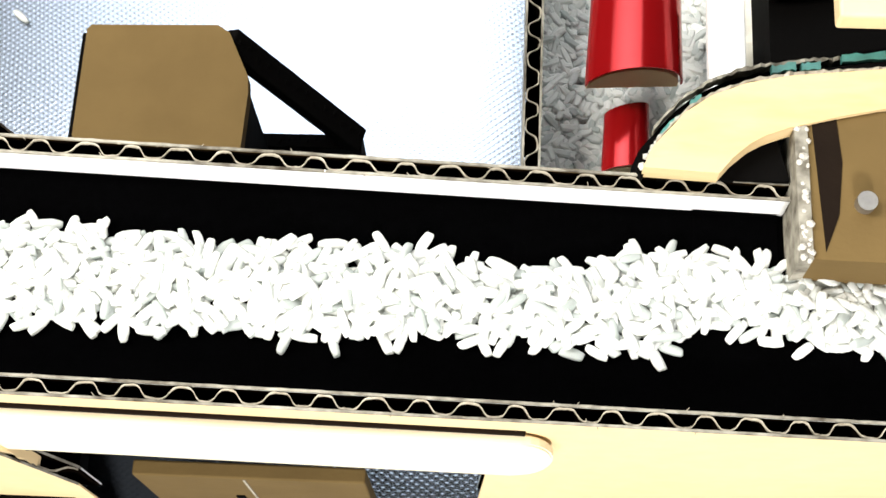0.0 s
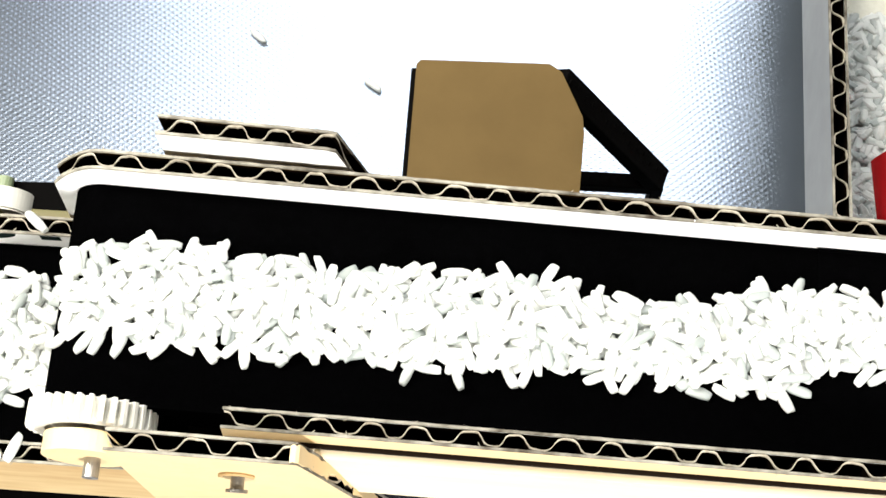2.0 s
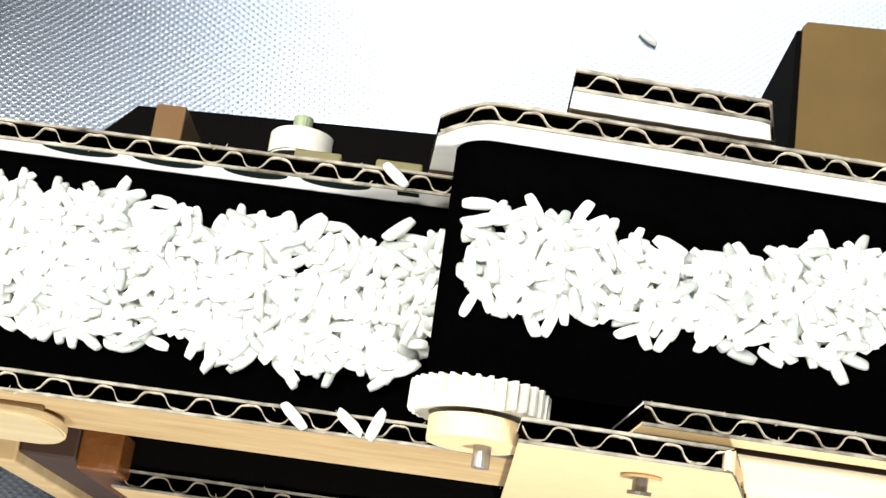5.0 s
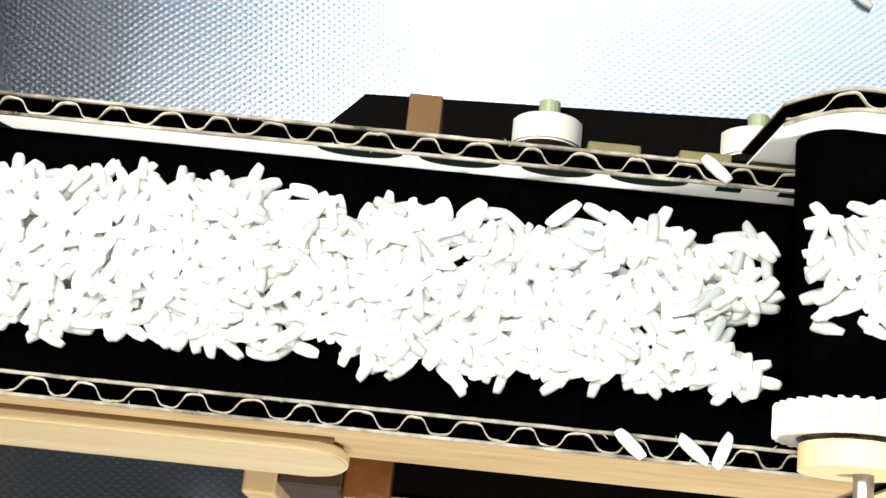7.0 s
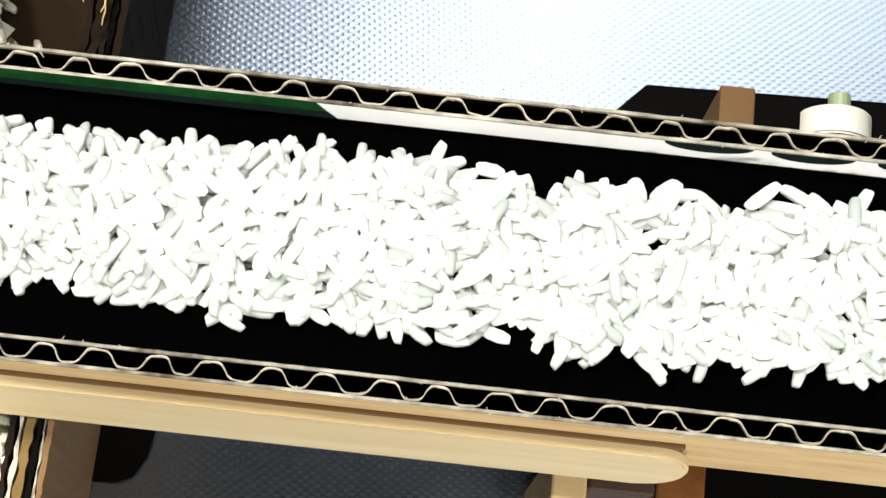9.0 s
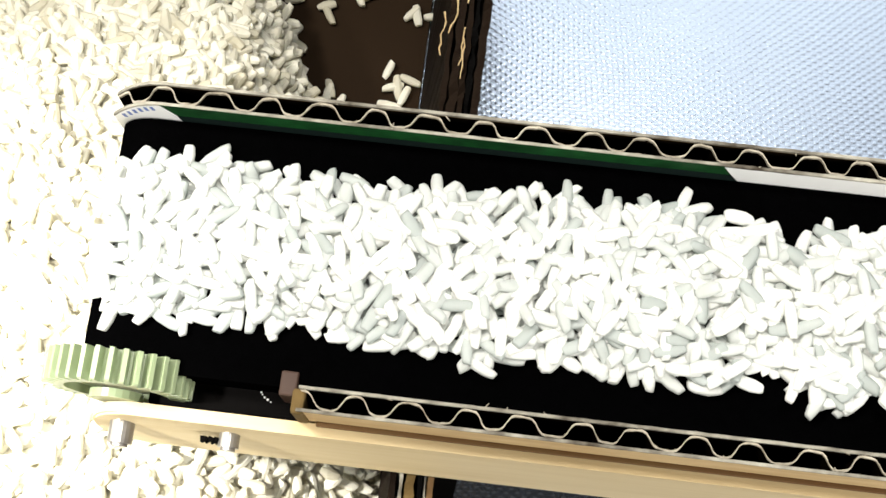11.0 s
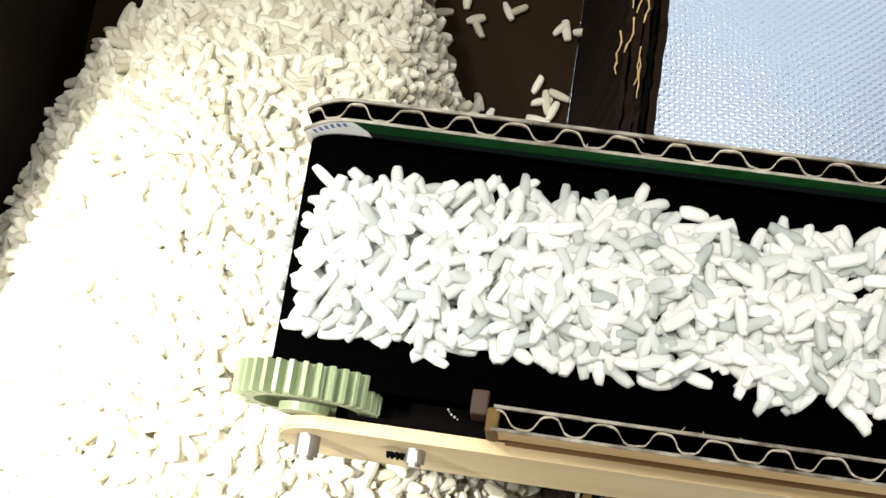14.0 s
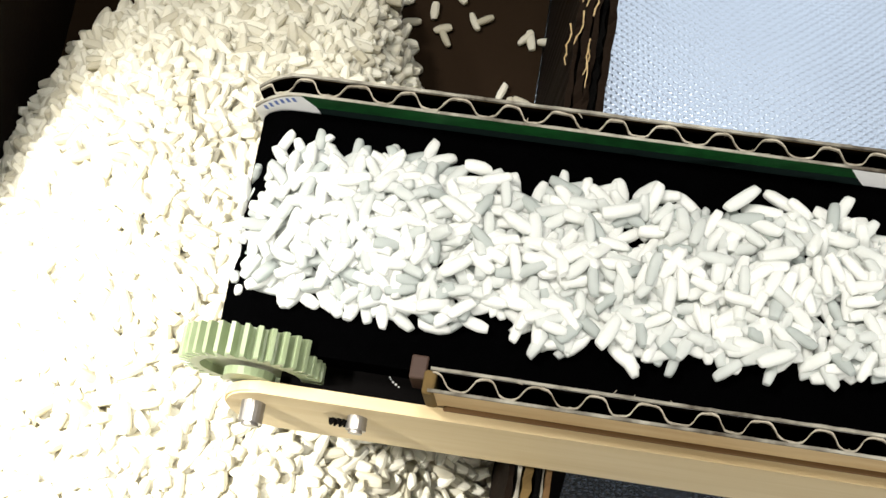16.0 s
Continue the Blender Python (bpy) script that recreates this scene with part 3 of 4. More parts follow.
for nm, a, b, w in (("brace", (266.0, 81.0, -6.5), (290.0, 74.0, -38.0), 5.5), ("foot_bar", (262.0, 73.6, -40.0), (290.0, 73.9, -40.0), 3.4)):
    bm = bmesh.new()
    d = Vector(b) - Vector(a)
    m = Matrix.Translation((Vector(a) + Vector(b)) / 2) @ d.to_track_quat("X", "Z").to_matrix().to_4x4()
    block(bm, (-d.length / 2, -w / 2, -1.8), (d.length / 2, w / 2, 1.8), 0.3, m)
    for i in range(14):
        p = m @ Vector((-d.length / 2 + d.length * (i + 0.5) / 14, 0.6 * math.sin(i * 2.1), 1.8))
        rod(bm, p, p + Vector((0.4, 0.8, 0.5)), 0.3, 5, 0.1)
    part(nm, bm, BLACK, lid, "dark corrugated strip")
bm = bmesh.new()
block(bm, (288.5, 72.0, TABLE_Z), (291, 76, -38), 0.2)
part("foot_post", bm, BLACK, lid)

# ---- brown leg panel under the upper conveyor ----
bm = bmesh.new()
block(bm, (250.5, -2.5, TABLE_Z), (297, 0.6, -32), 0.4)
leg_panel = tagged(part("leg_panel", bm, KRAFT_DARK), "brown cardboard leg panel under the upper conveyor", "support panel")
bm = bmesh.new()
block(bm, (272.6, -2.75, -60), (273.1, -2.45, -33), 0.05)
part("scratch", bm, EDGE, leg_panel, "pale scratch in the board")
bm = bmesh.new()
block(bm, (268.6, -2.9, -56), (270.4, -2.4, -50), 0.2)
part("notch", bm, BLACK, leg_panel, "dark notch")

# ---- feed box at the right end: rice tray, scoop wheel and chute ----
tray = thing("rice_tray", "cardboard tray of rice beside the scoop wheel", "tray")
tray_side = thing("tray_side", "corrugated cardboard side of the rice tray", "tray side", pose(329.9 * MM, 0, 0, 0, 0, 90))
corrugated("board", tray_side, 50, 190, 0.0, 3.9, lambda x: -32.0, lambda x: -58.0, 8.0, 52.0, True, (WHITE, GREY_LINER, FLUTE_SHADE), "", 14)
bm = bmesh.new()
block(bm, (330.2, 50, -74), (420, 190, -63), 0.3)
part("bed", bm, RICE_CORE, tray, "packed rice")
bm = bmesh.new()
block(bm, (352, 52, TABLE_Z), (418, 188, -74.1), 0.3)
part("base", bm, BLACK, tray, "dark cardboard base")
rt = random.Random(5)
bm = bmesh.new()
for _ in range(2800):
    some_grain(bm, rt, rt.uniform(331, 376), rt.uniform(56, 130), -62.5 + rt.uniform(0, 2.0), 12)
tagged(part("loose_rice", bm, RICE, tray, "loose white rice"), kind="stuff")


def scoop(x, y, z, w, ln):
    """Half a drink can laid open side down, with a cardboard end."""
    s = thing("scoop", "red metal half-can scoop with a cardboard end", "scoop", Matrix.Translation((x * MM, y * MM, z * MM)), group="scoops of the wheel")
    bm = bmesh.new()
    n = 28
    sheets = []
    for inset in (0.0, 0.4):
        rows = []
        for k in range(n + 1):
            a = math.pi * k / n
            rows.append([bm.verts.new((r * math.cos(a), yy + skew * r * math.cos(a), 0.7 * r * math.sin(a))) for yy, r, skew in ((0, w / 2 - inset, 0.22), (ln, w / 2 * 0.94 - inset, 0.38))])
        for p, q in zip(rows, rows[1:]):
            bm.faces.new((p[0], p[1], q[1], q[0]))
        sheets.append(rows)
    outer, inner = sheets
    for ring_o, ring_i in (([r[0] for r in outer], [r[0] for r in inner]), ([r[1] for r in outer], [r[1] for r in inner]), (outer[0], inner[0]), (outer[-1], inner[-1])):
        a = [bm.verts.new(v.co) for v in ring_o]
        b = [bm.verts.new(v.co) for v in ring_i]
        for k in range(len(a) - 1):
            bm.faces.new((a[k], a[k + 1], b[k + 1], b[k]))
    part("shell", bm, RED, s, "bright red painted metal", True)
    bm = bmesh.new()
    prism(bm, [((w / 2 - 0.6) * math.cos(math.pi * k / n), -1.5 + 0.7 * (w / 2 - 0.6) * math.sin(math.pi * k / n)) for k in range(n + 1)], 0.4, 3.0)
    for v in bm.verts:
        v.co.y += 0.22 * v.co.x
    part("end_board", bm, KRAFT_PALE, s, "pale cardboard end")
    return s


SCOOPS = [(scoop(0, 0, 0, 22, 26), (0, 0, 0)), (scoop(0, 0, 0, 22, 21), (15, 20, 7)), (scoop(0, 0, 0, 11, 16), (-1, -17, -9))]
bm = bmesh.new()
block(bm, (-4, 0, -2), (4, 46, 2), 0.6)
spoke = tagged(part("wheel_spoke", bm, WHITE), "white paper-covered spoke of the scoop wheel", "spoke")

chute = thing("chute", "curved kraft cardboard chute with glued edges", "chute")
arc_o = [(347.1, 47.7), (348.6, 51.4), (351.2, 54.6), (354.8, 58.8), (359.4, 62.2), (366, 65), (373.7, 66.7), (391, 68.6), (402, 69)]
arc_i = [(402, 61.5), (390.4, 60.6), (383.5, 59.0), (373.3, 56.3), (369, 54.6), (366.2, 52.9), (363, 50), (360.6, 47.0)]


def arc_y(x):
    """The height of the chute's outer curve at x."""
    for (xa, ya), (xb, yb) in zip(arc_o, arc_o[1:]):
        if x <= xb:
            return ya + (yb - ya) * max(0, (x - xa) / (xb - xa))
    return arc_o[-1][1]


part("top_board", slab(arc_o + arc_i, 8.5, 13.0), KRAFT, chute)
part("printed_layer", slab([(x - 1.2, y + 1.0 + 0.05 * max(0, x - 352)) for x, y in arc_o] + [(x, y - 1) for x, y in arc_o[::-1]], 6.5, 9.8), BLACK, chute, "dark glued layer")
rc = random.Random(17)
for x0, x1, lift in ((350.5, 353.5, 1.6), (356.0, 358.0, 2.0), (371.0, 375.5, 3.2), (376.5, 380.0, 3.0), (384.0, 392.0, 4.2)):
    bm = bmesh.new()
    xs = [x0 + (x1 - x0) * i / 6 for i in range(7)]
    low = [(x, arc_y(x) + lift - 0.9 + rc.uniform(-0.2, 0.2)) for x in xs]
    high = [(x, arc_y(x) + lift + 0.6 + rc.uniform(-0.3, 0.3)) for x in xs[::-1]]
    part("printed_patch", slab(low + high, 9.0, 10.6), TEAL, chute, "teal printed paper showing in the torn edge")
for lift, z, mat in ((0.35, 12.2, EDGE), (4.6, 8.8, RIM)):
    bm = bmesh.new()
    pts = [349.5 + i * 0.9 for i in range(58)]
    ribbon(bm, [(x, arc_y(x) + lift + rc.uniform(-0.25, 0.2), arc_y(x) + lift + 0.5 + rc.uniform(-0.1, 0.4), z + rc.uniform(-0.3, 0.4), z - 2.5) for x in pts])
    part("torn_layer", bm, mat, chute, "torn pale paper layer")
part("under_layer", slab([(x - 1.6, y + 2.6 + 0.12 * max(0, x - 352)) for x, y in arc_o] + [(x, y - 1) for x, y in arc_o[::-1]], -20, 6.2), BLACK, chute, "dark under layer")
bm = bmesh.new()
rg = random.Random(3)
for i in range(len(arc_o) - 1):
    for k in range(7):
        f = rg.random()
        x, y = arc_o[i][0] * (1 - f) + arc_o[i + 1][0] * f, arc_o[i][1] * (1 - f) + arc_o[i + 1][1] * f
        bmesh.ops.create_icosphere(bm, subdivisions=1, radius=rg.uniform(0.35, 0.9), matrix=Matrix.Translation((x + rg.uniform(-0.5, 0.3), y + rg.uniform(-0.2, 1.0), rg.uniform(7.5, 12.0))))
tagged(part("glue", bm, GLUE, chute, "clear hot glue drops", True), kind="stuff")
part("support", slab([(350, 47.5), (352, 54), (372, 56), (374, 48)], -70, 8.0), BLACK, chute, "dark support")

face = thing("end_plate", "brown cardboard end plate with glued edge and nail", "plate")
part("board", slab([(376.6, 31.6), (376.4, 59), (384, 60.5), (410, 60), (410, 31.0)], -14, 12.0), KRAFT_DARK, face)
part("edge", slab([(374.4, 31.2), (374.2, 58), (376.5, 59.2), (376.7, 31.4)], -16, 12.6), RIM, face, "grey glued paper edge")
part("stripe", slab([(379, 33), (377.4, 58.5), (381.8, 60), (382.6, 50), (381.6, 40)], 11.9, 12.2), BOX_INSIDE, face, "dark stain")
bm = bmesh.new()
rod(bm, (386.1, 42.2, 11), (386.1, 42.0, 14.5), 1.8, 16)
part("nail", bm, STEEL, face, "bright nail head")
bm = bmesh.new()
for _ in range(40):
    bmesh.ops.create_icosphere(bm, subdivisions=1, radius=rg.uniform(0.3, 0.8), matrix=Matrix.Translation((375.5 + rg.uniform(-1, 1.2), rg.uniform(31, 58), 12.5 + rg.uniform(-0.5, 0.4))))
tagged(part("glue", bm, GLUE, face, "clear hot glue drops", True), kind="stuff")
part("back_board", slab([(379, 70), (379, 120), (430, 120), (430, 70)], -50, -30), BLACK, face, "dark board behind")
bm = bmesh.new()
block(bm, (382, 76, 14), (420, 84, 19), 0.6)
tagged(part("cross_bar", bm, KRAFT_PALE), "tan cardboard bar over the scoop wheel", "bar")

# ---- box with the rice pile ----
box = thing("collecting_box", "dark brown cardboard box holding the rice heap", "box")
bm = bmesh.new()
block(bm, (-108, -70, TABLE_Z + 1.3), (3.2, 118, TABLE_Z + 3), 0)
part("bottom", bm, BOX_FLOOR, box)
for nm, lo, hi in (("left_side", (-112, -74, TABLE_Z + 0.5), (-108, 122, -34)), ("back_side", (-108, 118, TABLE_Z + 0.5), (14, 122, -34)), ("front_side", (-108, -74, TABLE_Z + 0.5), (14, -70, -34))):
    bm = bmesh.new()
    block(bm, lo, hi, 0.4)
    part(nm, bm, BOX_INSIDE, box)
LEAN = 9.0
# Past y = 20 the same layers take darker colours, for the shade there.
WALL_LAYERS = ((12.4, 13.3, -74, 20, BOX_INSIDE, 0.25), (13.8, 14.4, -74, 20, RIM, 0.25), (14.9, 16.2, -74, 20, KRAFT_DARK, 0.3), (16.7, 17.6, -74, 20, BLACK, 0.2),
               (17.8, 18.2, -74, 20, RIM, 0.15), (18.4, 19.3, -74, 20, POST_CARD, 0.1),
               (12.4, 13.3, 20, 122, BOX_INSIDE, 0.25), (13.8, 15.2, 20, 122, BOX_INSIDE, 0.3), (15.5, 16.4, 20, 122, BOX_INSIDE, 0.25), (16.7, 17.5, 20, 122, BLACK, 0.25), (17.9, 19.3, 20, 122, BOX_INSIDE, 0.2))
for k, (x0, x1, ya, yb, mat, rough_cut) in enumerate(WALL_LAYERS):
    bm = bmesh.new()
    rk = random.Random(k)
    n = int((yb - ya) / 1.6)
    ys = [ya + (yb - ya) * i / n for i in range(n + 1)]
    rows = []
    for y in ys:
        a, b = rk.uniform(-rough_cut, rough_cut), rk.uniform(-rough_cut, rough_cut)
        rows.append([bm.verts.new(p) for p in ((x0 + a, y, -31 + rk.uniform(-0.5, 0.3)), (x1 + b, y, -31 + rk.uniform(-0.5, 0.3)), (x1 - LEAN, y, TABLE_Z + 0.5), (x0 - LEAN, y, TABLE_Z + 0.5))])
    for p, q in zip(rows, rows[1:]):
        for i in range(4):
            bm.faces.new((p[i], p[(i + 1) % 4], q[(i + 1) % 4], q[i]))
    bm.faces.new(rows[0])
    bm.faces.new(rows[-1][::-1])
    part("wall_layer", bm, mat, box, "layered cardboard wall")
bm = bmesh.new()
rk = random.Random(40)
for _ in range(8):
    p = Vector((rk.uniform(9.5, 17), rk.uniform(63, 84), -30.6))
    for _ in range(rk.randint(3, 7)):
        q = p + Vector((rk.uniform(-0.5, 0.5), -rk.uniform(0.9, 1.9), rk.uniform(-0.2, 0.25)))
        rod(bm, p, q, rk.uniform(0.1, 0.22), 5, 0.1)
        p = q
tagged(part("torn_fibres", bm, KRAFT, box, "frayed paper fibres on the cut edge"), kind="stuff")

# flat black shape on the table beside the box
bm = slab([(-2, 40), (20.5, 40), (22.3, 34), (22.0, 4), (21.0, -4), (18.6, -8.6), (15.0, -10.2), (-2, -10.6)], TABLE_Z, TABLE_Z + 1.2)
tagged(part("black_shape", bm, BLACK), "flat matt black shape with a rounded corner on the table", "pad")

pile = thing("rice_pile", "large heap of white rice in a cardboard box", "rice pile", kind="stuff")


def pile_z(x, y):
    d = math.hypot((x + 58) / (40 if x < -58 else 64), (y + 2) / (74 if y > -2 else 70)) + max(0, (x + 32) / 50) * max(0, (y - 18) / 50) * 0.9
    return -34 - 27 * d ** 1.7 + 1.5 * math.sin(x * 0.11) * math.sin(y * 0.09)


rp = random.Random(11)
bm = bmesh.new()
n = 40
grid = [[bm.verts.new((-107 + 118 * i / n, -69 + 186 * j / n, max(TABLE_Z + 3.5, pile_z(-107 + 118 * i / n, -69 + 186 * j / n) - 3.4))) for j in range(n + 1)] for i in range(n + 1)]
for i in range(n):
    for j in range(n):
        if max(v.co.z for v in (grid[i][j], grid[i + 1][j], grid[i + 1][j + 1], grid[i][j + 1])) > -86:
            bm.faces.new((grid[i][j], grid[i + 1][j], grid[i + 1][j + 1], grid[i][j + 1]))
bmesh.ops.delete(bm, geom=[v for v in bm.verts if not v.link_faces], context="VERTS")
part("bed", bm, RICE_CORE, pile)
bm = bmesh.new()
for _ in range(9800):
    x, y = rp.uniform(-107, 10.5), rp.uniform(-45, 105)
    z = pile_z(x, y)
    if z < -80 and rp.random() < min(1, (-80 - z) / 9):
        continue
    some_grain(bm, rp, x, y, max(TABLE_Z + 4.5, z + rp.uniform(-1.8, 1.3)), 13, 1.2)
for _ in range(70):
    some_grain(bm, rp, rp.uniform(-50, 8), rp.uniform(60, 112), TABLE_Z + 4.2, 5)
tagged(part("loose_rice", bm, RICE_WARM, pile), kind="stuff")

# ---- single grains lying about ----
rl = random.Random(21)
for x, y, z, a in ((169.5, 41.5, 0.9, -40), (159.2, -1.6, 0.9, -42), (168.3, -1.5, 0.9, -38), (172.5, -1.2, 0.9, 70), (186.6, 137.5, TABLE_Z + 1, -40), (219.4, 124.7, TABLE_Z + 1, -35)):
    bm = bmesh.new()
    grain_mesh(bm, Matrix.Rotation(radians(a), 4, "Z"), 5.4, 1.9, 1.6, rl)
    g = part("rice_grain", bm, RICE, None, "", True)
    g.location = (x * MM, y * MM, z * MM)
    tagged(g, "single stray grain of white rice", "rice grain", "stray grains")

# ---- rice on the belts, in short rigid pieces ----
V1, V2 = 21.6, 11.7
STEP = 6.0
STREAM1, STREAM2 = [], []


def rice_piece(name, seed, half_len, yc, half, height, density, label, group):
    rnd = random.Random(seed)
    bm = bmesh.new()
    heap(bm, rnd, -half_len - 0.9, half_len + 0.9, yc, half, height, density)
    ob = new(name, mesh_of(name, bm, RICE, True))
    return tagged(ob, label, "rice", group, "stuff")


# Middle line and half width of the upper band along the belt.
BAND = [(-40, 20.2, 10.0), (10, 19.9, 9.7), (24, 20.6, 10.2), (47, 19.8, 9.5), (60, 20.0, 9.5), (72, 19.5, 9.4), (83, 20.2, 9.9), (95, 20.2, 9.0),
        (107, 18.8, 7.4), (118, 19.3, 9.3), (129, 21.0, 11.4), (137, 24.0, 8.9), (145, 25.2, 7.6), (155, 22.6, 8.4), (166, 21.2, 8.4), (300, 21, 9)]


def band(u):
    for (a, y0, h0), (b, y1, h1) in zip(BAND, BAND[1:]):
        if u <= b:
            f = max(0, (u - a) / (b - a))
            return y0 + (y1 - y0) * f, h0 + (h1 - h0) * f
    return 21, 9


for i in range(36):
    hw = 12.6 + 0.7 * math.sin(i * 0.9) + (1.2 if i > 30 else 0)
    ob = rice_piece("rice_band", 100 + i, STEP / 2, 0, hw - 1.2, 3.3, 2.15, "short stretch of the white rice band on the belt", "rice on the lower belt")
    STREAM2.append((ob, -31 + STEP * i, 20.5 + 0.6 * math.sin(i * 0.6)))
for i in range(40):
    u = -38 + STEP * i
    yc, hw = band(u)
    hw -= 1.1
    for side in (-1, 0, 1):
        ob = rice_piece("rice_band", 500 + 3 * i + side, STEP / 2, 0, hw / 3 - 0.2, 2.2 if side == 0 else 1.1, 2.2, "short stretch of the white rice band on the belt", "rice on the upper belt")
        STREAM1.append((ob, u, side, yc + side * (hw * 0.62 - 0.4)))


LOOSE = []
rf = random.Random(77)
for i in range(34):
    bm = bmesh.new()
    grain_mesh(bm, Matrix.Identity(4), rf.uniform(5.0, 6.0), rf.uniform(2.0, 2.4), 1.6, rf)
    g = new("rice_grain", mesh_of("rice_grain", bm, RICE, True))
    tagged(g, "loose grain of white rice tumbling off the belt", "rice grain", "falling grains")
    LOOSE.append((g, 0.15 + i * 0.44 + rf.uniform(-0.15, 0.15), rf.uniform(13, 28), rf.uniform(0, 180)))


def spaced(rows):
    """Rows in time order, from 0 to 16 s, at most one a frame."""
    rows = sorted(rows, key=lambda r: r[0])
    rows = [r for r in rows if r[0] <= 16]
    out = []
    for r in rows:
        if not out or frame(r[0]) > frame(out[-1][0]):
            out.append(r)
    if out[0][0] > 0:
        out.insert(0, (0, out[0][1]))
    if out[-1][0] < 16:
        out.append((16, out[-1][1]))
    return out


def lower_ride(t, land, x0, y, z, turn=0):
    """Rows of a piece that rides the lower belt from x0 at the time land, tips over its end and drops into the heap."""
    rows = []
    tip = land + (x0 + 27.0) / V2
    k = land
    while k < min(tip, 16.5):
        rows.append((k, pose((x0 - V2 * (k - land)) * MM, y * MM, z * MM, 0, 0, turn)))
        k += 0.5
    if tip <= 16.0:
        for j in range(5):
            a = j * 22
            r = 7.0 - 3.2 * j / 4
            rows.append((tip + 0.1 * j, pose((-27 - (r - 0.5) * math.sin(radians(a))) * MM, y * MM, (z - 7 + r * math.cos(radians(a))) * MM, 0, -a, turn * (1 - j / 4))))
        for dt, dz in ((0.08, 10), (0.16, 34), (0.2, 45)):
            rows.append((tip + 0.4 + dt, pose(-34 * MM, y * MM, (z - 7 - dz) * MM, 0, -95, 0)))
    else:
        rows.append((16, pose((x0 - V2 * (16 - land)) * MM, y * MM, z * MM, 0, 0, turn)))
    return rows


def between(rows, t):
    """The values at the time t on a line through rows of time and values."""
    for a, b in zip(rows, rows[1:]):
        if t <= b[0]:
            f = (t - a[0]) / (b[0] - a[0])
            return [p + (q - p) * f for p, q in zip(a[1:], b[1:])]
    return rows[-1][1:]


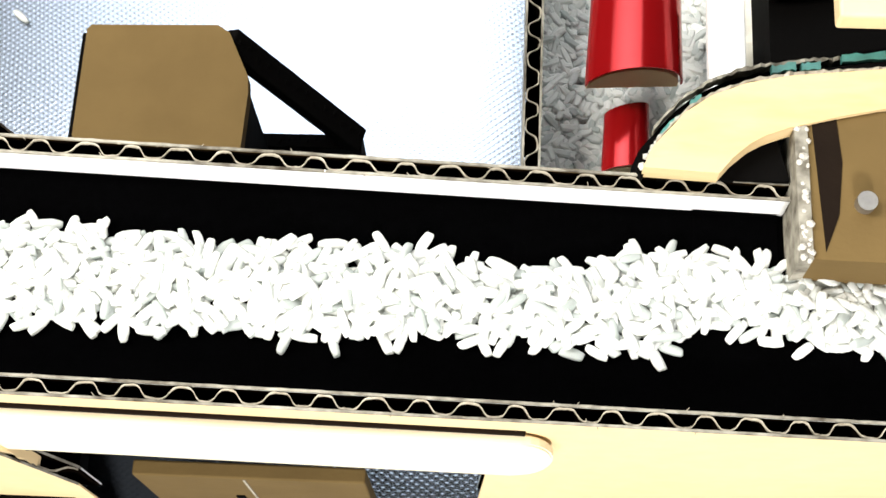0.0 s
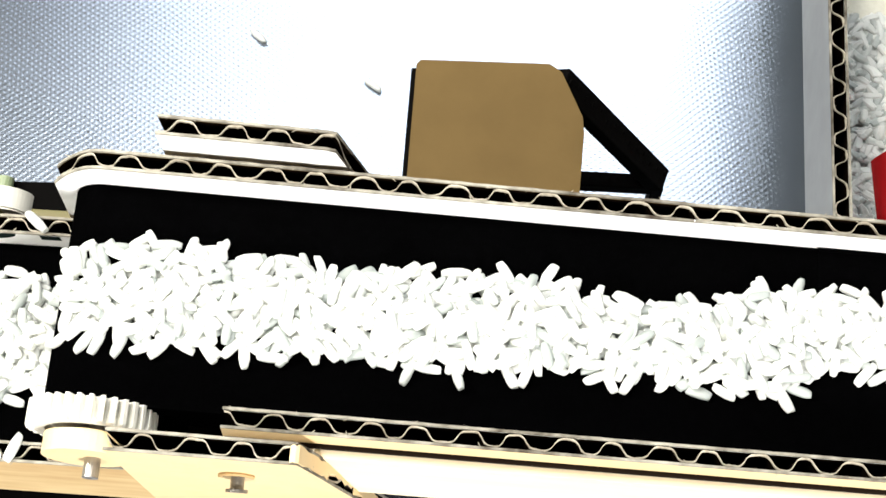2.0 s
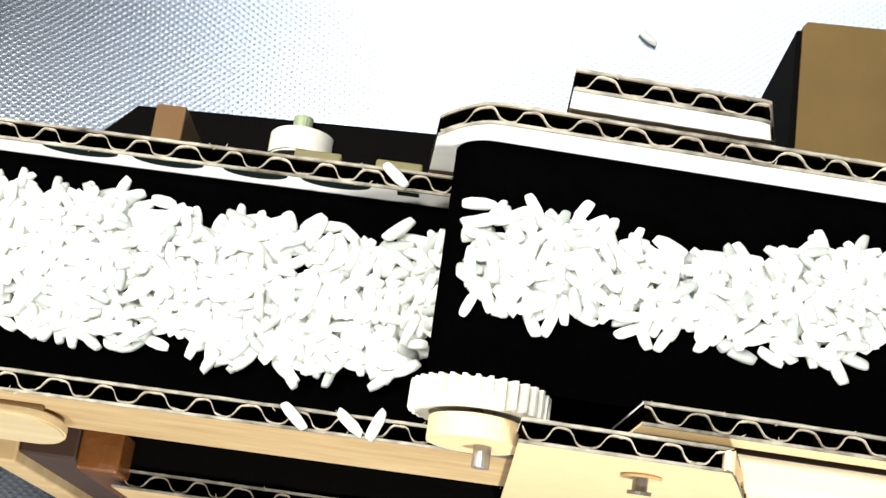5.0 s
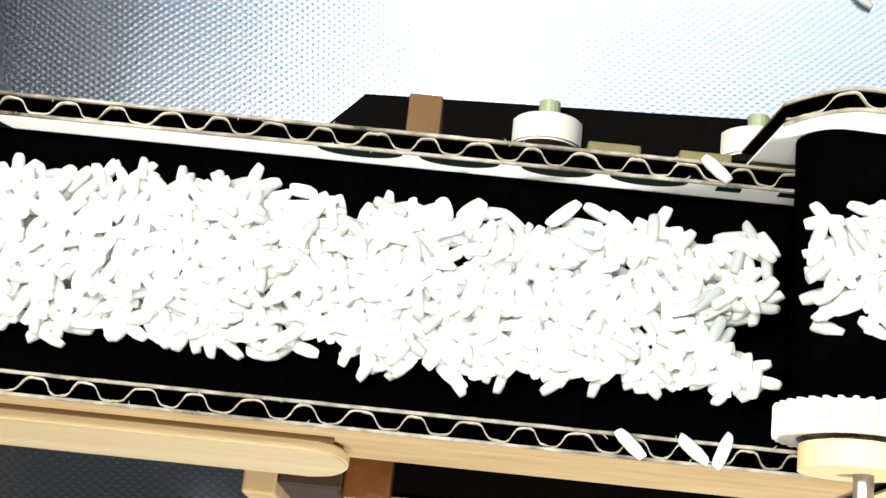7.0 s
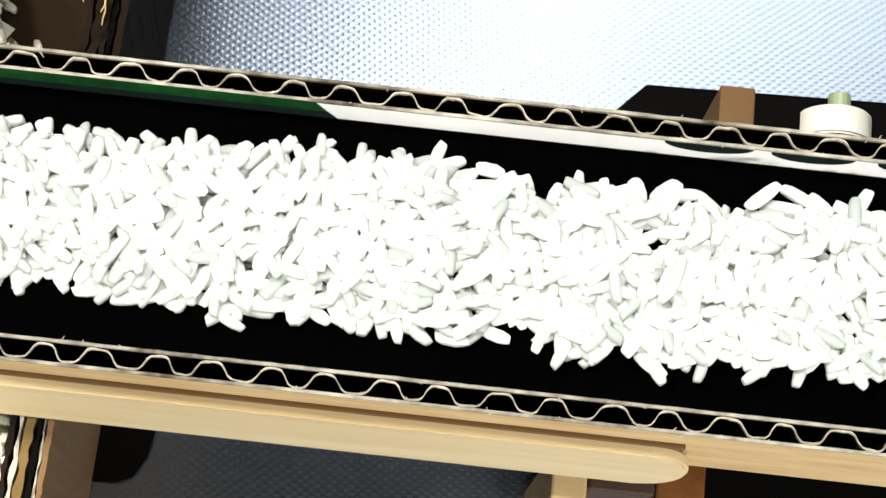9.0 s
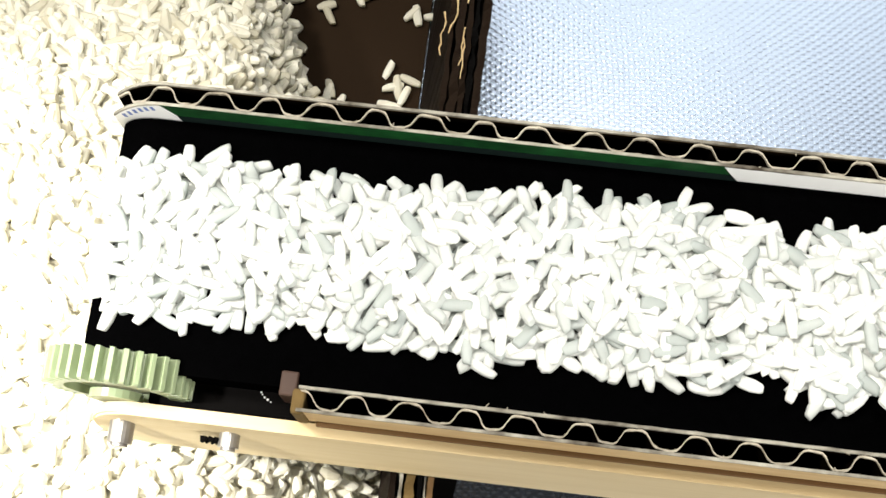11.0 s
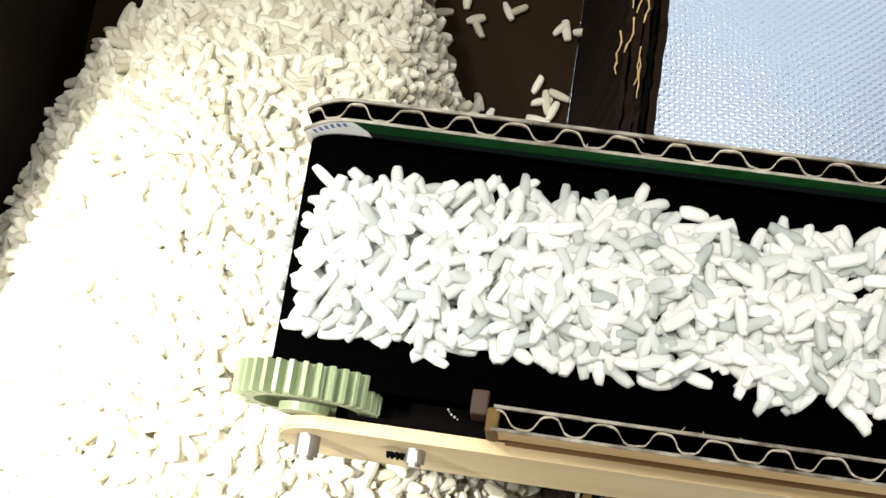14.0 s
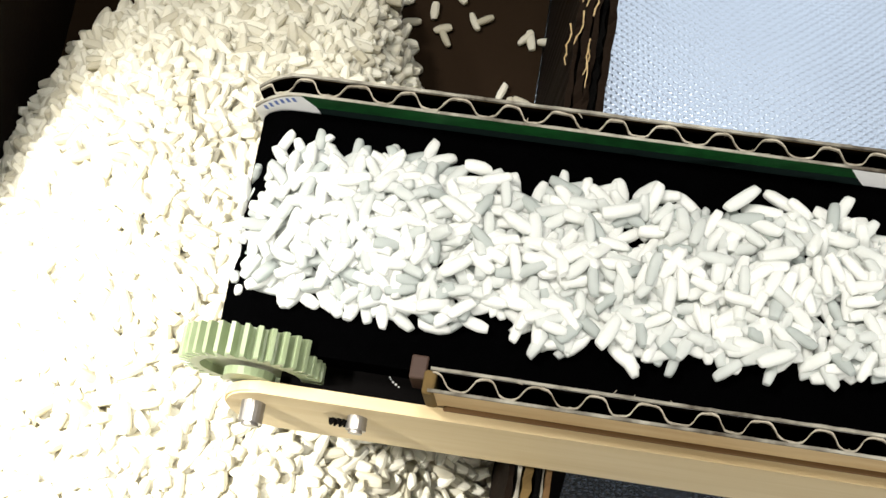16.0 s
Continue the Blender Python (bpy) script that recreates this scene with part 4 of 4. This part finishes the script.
def motions():
    """The rice rides on its belt, tips over the roller at its end and falls; the gears turn with the rollers."""
    for ob, x0, y in STREAM2:
        walk(ob, spaced(lower_ride(0, 0.0, x0, y, -6.0)))
    rnd = random.Random(8)
    for ob, u0, side, yc in STREAM1:
        tip = (u0 + 32.0) / V1
        rows = []
        k = 0.0
        while k < min(tip, 16.01):
            rows.append((k, M1 @ pose((u0 - V1 * k) * MM, yc * MM, -7.2 * MM)))
            k += 0.5
        tip = max(tip, 0)
        if tip < 15.5:
            for j in range(4):
                a = j * 20
                r = 6.0 - 2.0 * j / 3
                t = tip + j * 0.07
                rows.append((t, M1 @ pose((-32 - (r + 1.5) * math.sin(radians(a))) * MM, yc * MM, (-13.2 + r * math.cos(radians(a))) * MM, 0, -a, 0)))
            land = t + 0.12
            y2 = 20.3 + side * rnd.uniform(5.2, 9.4) + (rnd.uniform(-2.5, 2.5) if side == 0 else 0)
            turn = rnd.uniform(-40, 40)
            slip = rnd.uniform(-2.5, 2.5)
            z2 = -5.9 + rnd.uniform(0, 1.6)
            rows.append((land, pose(175.5 * MM, y2 * MM, z2 * MM, 0, -25, 0)))
            rows += lower_ride(0, land + 0.15, 173.0 + slip, y2, z2, turn)
        else:
            rows.append((16, M1 @ pose((u0 - V1 * 16) * MM, yc * MM, -7.2 * MM)))
        walk(ob, spaced(rows))
    for ob, tip, yc, turn in LOOSE:
        rows = []
        k = 0.0
        while k < tip:
            rows.append((k, M1 @ pose((-32 + V1 * (tip - k)) * MM, yc * MM, -4.6 * MM, 0, 0, turn)))
            k += 0.5
        x2, y2 = rnd.uniform(169, 177), yc + rnd.uniform(-6, 6)
        rows.append((tip, M1 @ pose(-32 * MM, yc * MM, -4.6 * MM, 0, 0, turn)))
        rows.append((tip + 0.1, M1 @ pose(-37 * MM, yc * MM, -5.5 * MM, 0, -30, turn)))
        rows.append((tip + 0.2, M1 @ pose(-42 * MM, (yc + y2) / 2 * MM, -10.5 * MM, 0, -75, turn)))
        rows.append((tip + 0.3, pose(x2 * MM, y2 * MM, -1.2 * MM, 0, -40, turn)))
        rows += lower_ride(0, tip + 0.45, x2 - 1.5, y2, -1.6, turn)
        walk(ob, spaced(rows))
    # the splice rides its belt to the end, turns round the roller and runs back underneath
    tip = (146 + 34) / V1
    rows = [(tip * k / 8, pose((146 - V1 * tip * k / 8) * MM, 0, -7.2 * MM)) for k in range(9)]
    for k in (1, 2, 3):
        rows.append((tip + 0.29 * k, pose((-34 - 6 * math.sin(k * math.pi / 3)) * MM, 0, (-13.2 + 6 * math.cos(k * math.pi / 3)) * MM, 0, -60 * k, 0)))
    rows.append((16, pose((-34 + V1 * (16 - tip - 0.87)) * MM, 0, -19.2 * MM, 0, -180, 0)))
    walk(splice, rows)
    for ob, speed, r in ((gear2, V2, 7.0), (gear1, V1, 6.0)):
        at = ob.matrix_world.copy()
        w = math.degrees(speed / r)
        walk(ob, [(t / 4, at @ pose(0, 0, 0, 0, -w * t / 4, 0)) for t in range(65)])
    # the scoop wheel carries its scoops forward and down
    track = ((0, 350.0, 88.0, -35.0), (0.6, 349.6, 76.5, -35), (1.2, 349.3, 69.5, -37), (2.5, 349, 60, -50), (5, 349, 54, -62), (16, 349, 54, -62))
    shift = {0: ((0, 0, 0), (16, 0, 0)), 1: ((0, 38, 20), (0.4, 31, 20), (0.7, 24.5, 21), (0.9, 20, 21), (1.3, 10, 17), (16, 8, 16)), 2: ((0, -1, -17), (0.6, 6, -17), (16, 8, -17))}
    for k, (ob, (dx, dy, dz)) in enumerate(SCOOPS):
        rows = []
        for t in sorted({r[0] for r in track} | {r[0] for r in shift[k]}):
            x, y, z = between(track, t)
            sx, sy = between(shift[k], t)
            rows.append((t, pose((x + sx) * MM, (y + sy) * MM, (z + dz) * MM, -6, 12, -3 + 4 * min(t, 1.3))))
        walk(ob, rows)
    walk(spoke, [(t, pose(x * MM, y * MM, -30 * MM)) for t, x, y in ((0, 369.5, 83), (0.6, 364.5, 77), (1.2, 359.5, 69), (3, 352, 62), (16, 352, 62))])


motions()
